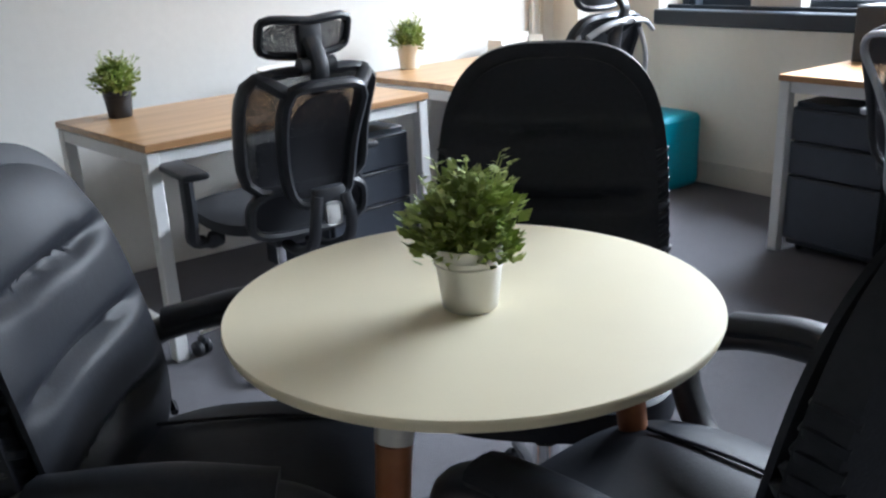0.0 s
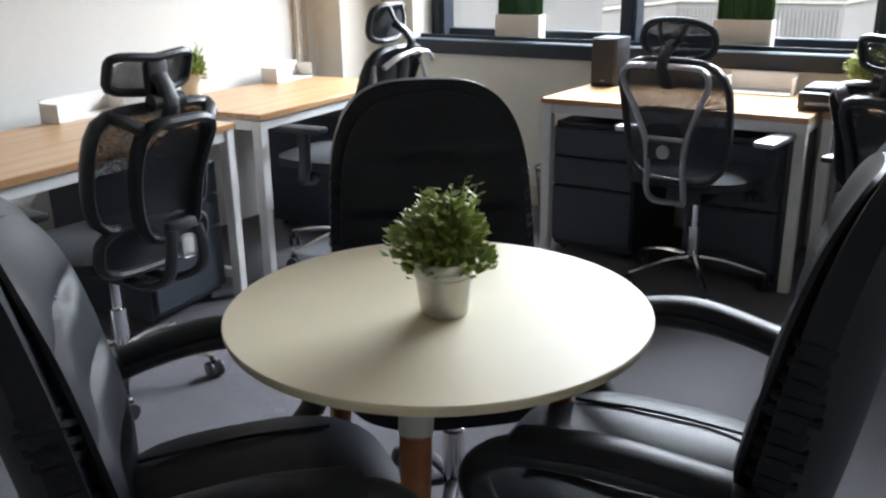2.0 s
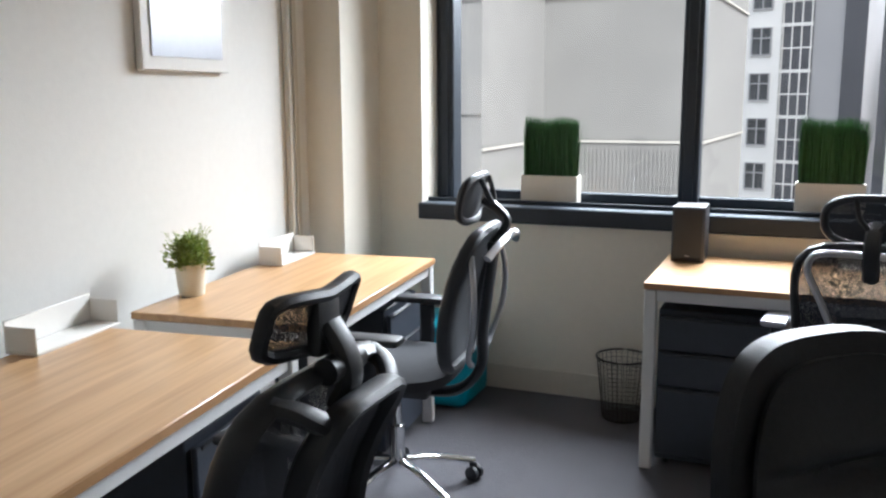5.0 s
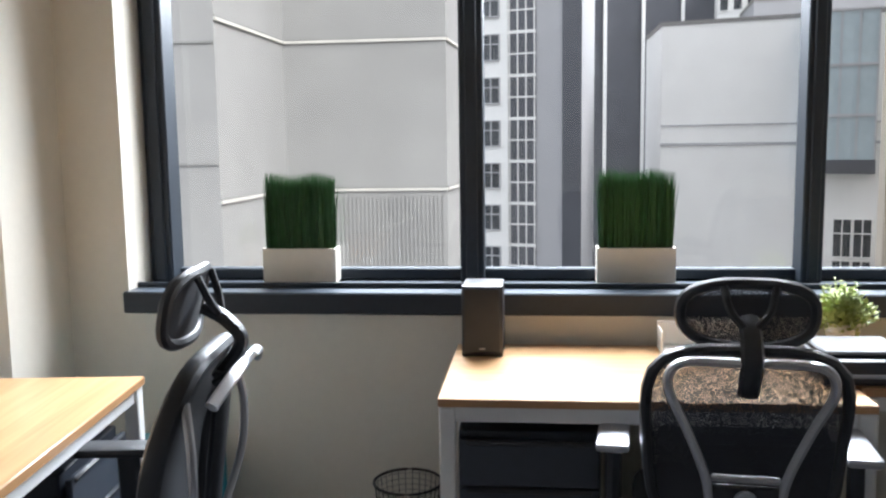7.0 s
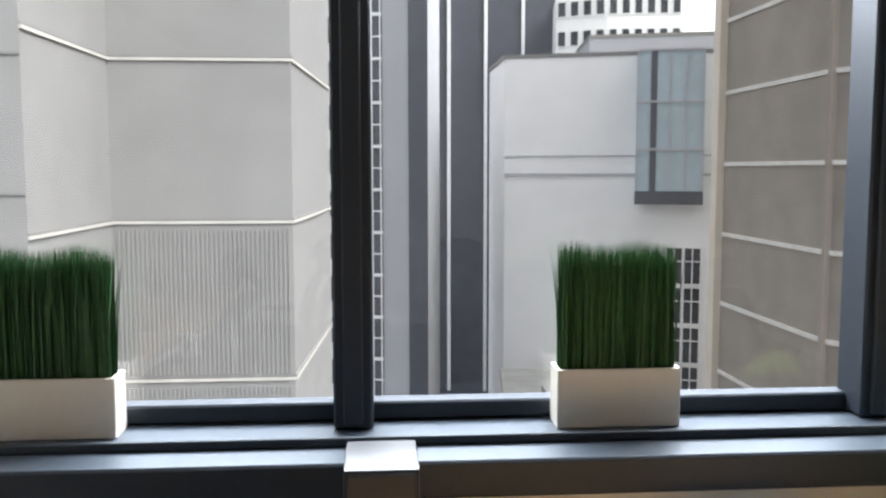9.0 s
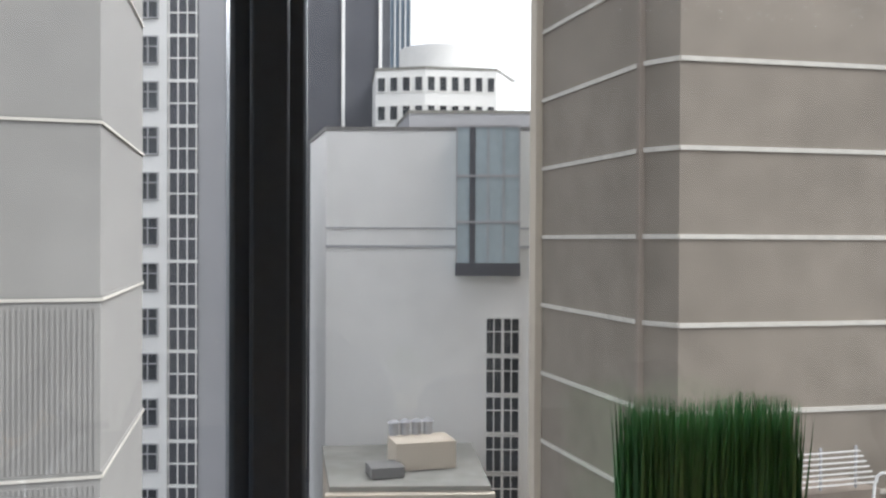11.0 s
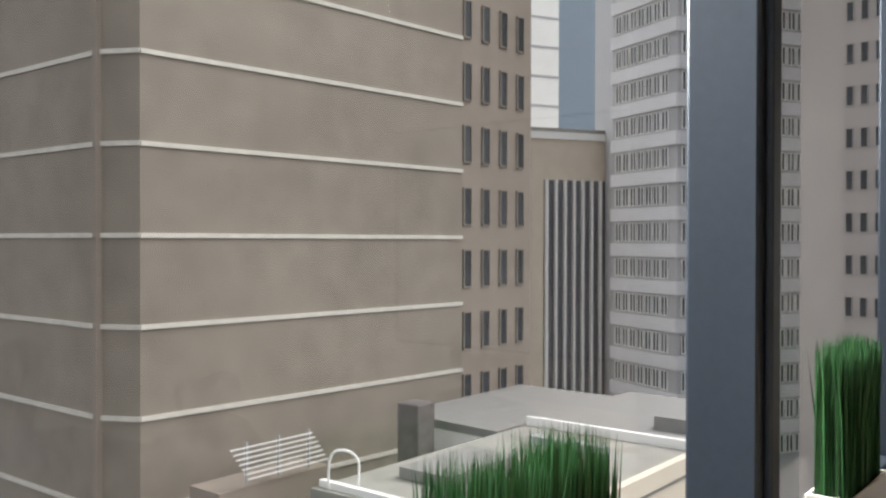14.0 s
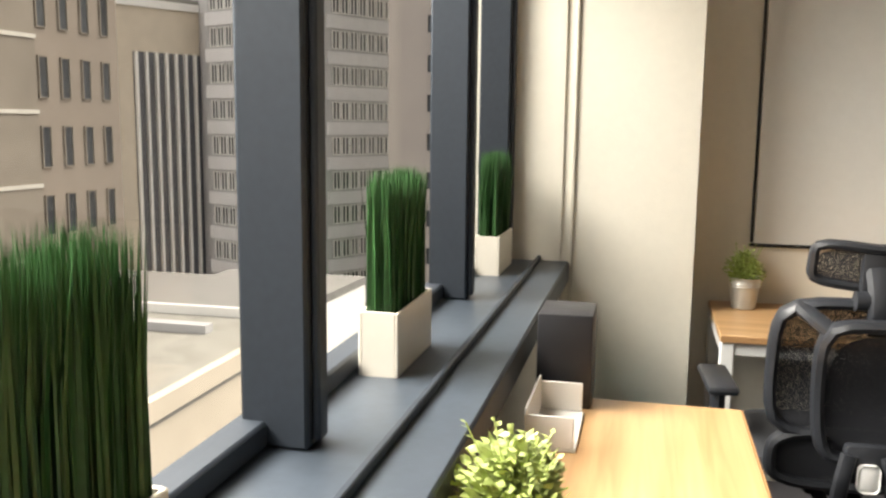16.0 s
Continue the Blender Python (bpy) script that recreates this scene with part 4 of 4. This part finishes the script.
# white party wall with a glazed bay
PW = [(13.0, 74.4), (23.5, 71.2), (36, 67.2), (36, 85), (13, 85)]
b = building(PW, 11.0, M_WHITEB, "white blank-walled building with a glazed bay", M_ROOFW)
b.location = (-1.1, -0.2, 0)
for p, q in zip(PW[:2], PW[1:3]):
    strip(b, p, q, 1.0, 0.22, 0.12, M_GREYB, "ledge")
    strip(b, p, q, 2.6, 0.12, 0.08, M_GREYB, "ledge")
m, L = face(PW[1], PW[2])
bay = part("glass_bay", bm_box((5.4, 1.6, 12.6), (3.0, 0.8, 5.0), m=m), M_PALEPANE, b, "pale glazed bay window", False)
for k in range(5):
    part("bay_post", bm_box((0.12 if k != 1 else 0.5, 0.1, 12.6), (0.35 + 1.32 * k, 1.64, 5.0), m=m), M_GREYB if k != 1 else M_DARKB, bay, smooth=False)
for z in (-0.9, 3.1, 7.0, 11.2):
    part("bay_rail", bm_box((5.5, 0.1, 0.2 if z > 0 else 1.1), (3.0, 1.66, z), m=m), M_GREYB if z > 0 else M_DARKB, bay, smooth=False)
windows(b, PW[1], PW[2], [3.6, 5.1], rows(-27.1, 3.4, 7), 1.45, 3.2, M_WHITEB, bars=1, depth=0.3)

# old cornice building below
b = building([(10.8, 58.2), (21.4, 55.6), (24, 68), (12, 70)], -15.6, M_CREAMB, "old cream building with a projecting cornice", M_ROOF)
b.location = (-1.0, -0.4, 0)
for z, h, d in ((-15.9, 0.5, 0.7), (-16.6, 0.35, 0.45), (-20.2, 0.3, 0.3)):
    strip(b, (10.8, 58.2), (21.4, 55.6), z, h, d, M_CREAMB, "cornice", 0.3)
windows(b, (10.8, 58.2), (21.4, 55.6), [1.5 + 2.6 * k for k in range(4)], rows(-25.0, 3.6, 3), 1.0, 1.9, M_CREAMB, bars=1)
part("roof_house", bm_box((4.5, 3.0, 2.0), (18.2, 62, -14.2)), M_CREAMB, b, smooth=False)
part("roof_tank", bm_box((2.4, 2.2, 0.7), (15.0, 60, -14.8)), M_ROOFW, b, smooth=False)
for k in range(4):
    part("roof_vent", bm_lathe([(0.1, 0), (0.35, 0), (0.35, 0.9), (0.5, 0.95), (0.1, 1.2)], 12, (16.4 + 0.9 * k, 63.5, -13.2)), M_GREYB, b)

b = building([(23.7, 92.1), (40, 87.2), (42, 100), (25, 104)], 15.5, M_GREYB, "low grey roof plant block behind the white wall", M_ROOF)
PO = [(24.3, 107.6), (30.0, 104.5), (39.0, 103.1), (44, 110), (40, 118), (26, 118)]
b = building(PO, 23.0, M_WHITEB, "white office block with open terrace floors", M_ROOF)
b.location = (-1.2, 0, 0)
for p, q, n in ((PO[0], PO[1], 4), (PO[1], PO[2], 6)):
    L = math.dist(p, q)
    windows(b, p, q, [L * (k + 0.5) / n for k in range(n)], (14.0, 17.6, 21.2), L / n - 0.5, 1.9, M_WHITEB, bars=0, trans=False)
part("roof_drum", bm_lathe([(1, 0), (5.6, 0), (5.6, 3.0), (1, 3.4)], 28, (33.6, 109.5, 23.3)), M_WHITEB, b)
b = building([(33.0, 158), (39.6, 155.4), (44, 170), (34, 172)], 90, M_BLUEB, "hazy greenish glass tower", M_ROOF)
m, L = face((33.0, 158), (39.6, 155.4))
for k in range(8):
    part("white_fin", bm_box((0.25, 0.3, 118), (0.2 + L * k / 7.3, 0.1, 30), m=m), M_WHITEB, b, smooth=False)

# low roofs below the window
b = building([(18.9, 11.3), (30.0, 11.3), (30.0, 18.9), (18.4, 18.9)], -6.2, M_CREAMB, "low cream building with a flat grey roof", M_ROOF)
part("parapet", bm_box((11.2, 0.3, 0.55), (24.4, 11.3, -5.75)), M_CREAMB, b, "cream parapet wall", False)
part("parapet", bm_box((0.2, 7.6, 0.3), (18.75, 15.1, -5.8)), M_WHITEB, b, smooth=False)
part("parapet", bm_box((0.2, 7.4, 0.4), (30.0, 15.2, -5.7)), M_WHITEB, b, smooth=False)
part("skylight", bm_box((3.6, 2.0, 0.35), (22.6, 16.6, -5.65)), M_ROOFW, b, "pale flat skylight", False)
part("roof_duct", bm_box((0.5, 3.0, 0.3), (27.5, 15.5, -5.7)), M_GREYB, b, smooth=False)
part("access_ladder", bm_tube([(18.6, 18.4, -7.0), (18.6, 18.4, -5.0), (18.9, 18.1, -4.7), (19.2, 17.8, -5.0), (19.2, 17.8, -5.85)], 0.04, n=6, per=4), M_WHITEB, b)
b = building([(30.3, 12.2), (38, 11.8), (38, 18.5), (30.3, 18.5)], -5.9, M_WHITEB, "low building with a pale sheet roof", M_ROOFW)
part("roof_box", bm_box((0.9, 1.6, 0.5), (31.6, 13.2, -5.3)), M_ROOFW, b, smooth=False)
b = building([(28.6, 19.4), (38.5, 19.4), (38.5, 25.0), (29.0, 25.0)], -6.3, M_WHITEB, "low white plant roof beside the taupe wall", M_ROOFW)
part("chimney", bm_box((1.1, 1.1, 6.0), (27.4, 22.6, -8.0), 0.05), M_CHIM, b, "square dark grey chimney", False)
rack = thing("louvre_rack", "white slatted rack on the roof beside the taupe wall", "louvre")
for k in range(7):
    part("slat", bm_box((4.4, 0.05, 0.05), (25.4 - 0.15 * k, 28.0, -8.2 + 0.22 * k)), M_WHITEB, rack, smooth=False)
for x in (23.2, 24.9, 26.6):
    part("rack_post", bm_box((0.08, 0.1, 1.7), (x, 28.12, -7.55)), M_GREYB, rack, smooth=False)
part("rack_base", bm_box((6.0, 2.0, 20), (25.0, 29.3, -18.6)), M_BROWN2, rack, smooth=False)
b = building([(6, 17.5), (17.6, 17.5), (17.6, 30), (6, 30)], -16, M_BEIGEB, "low beige building far below", M_ROOF)
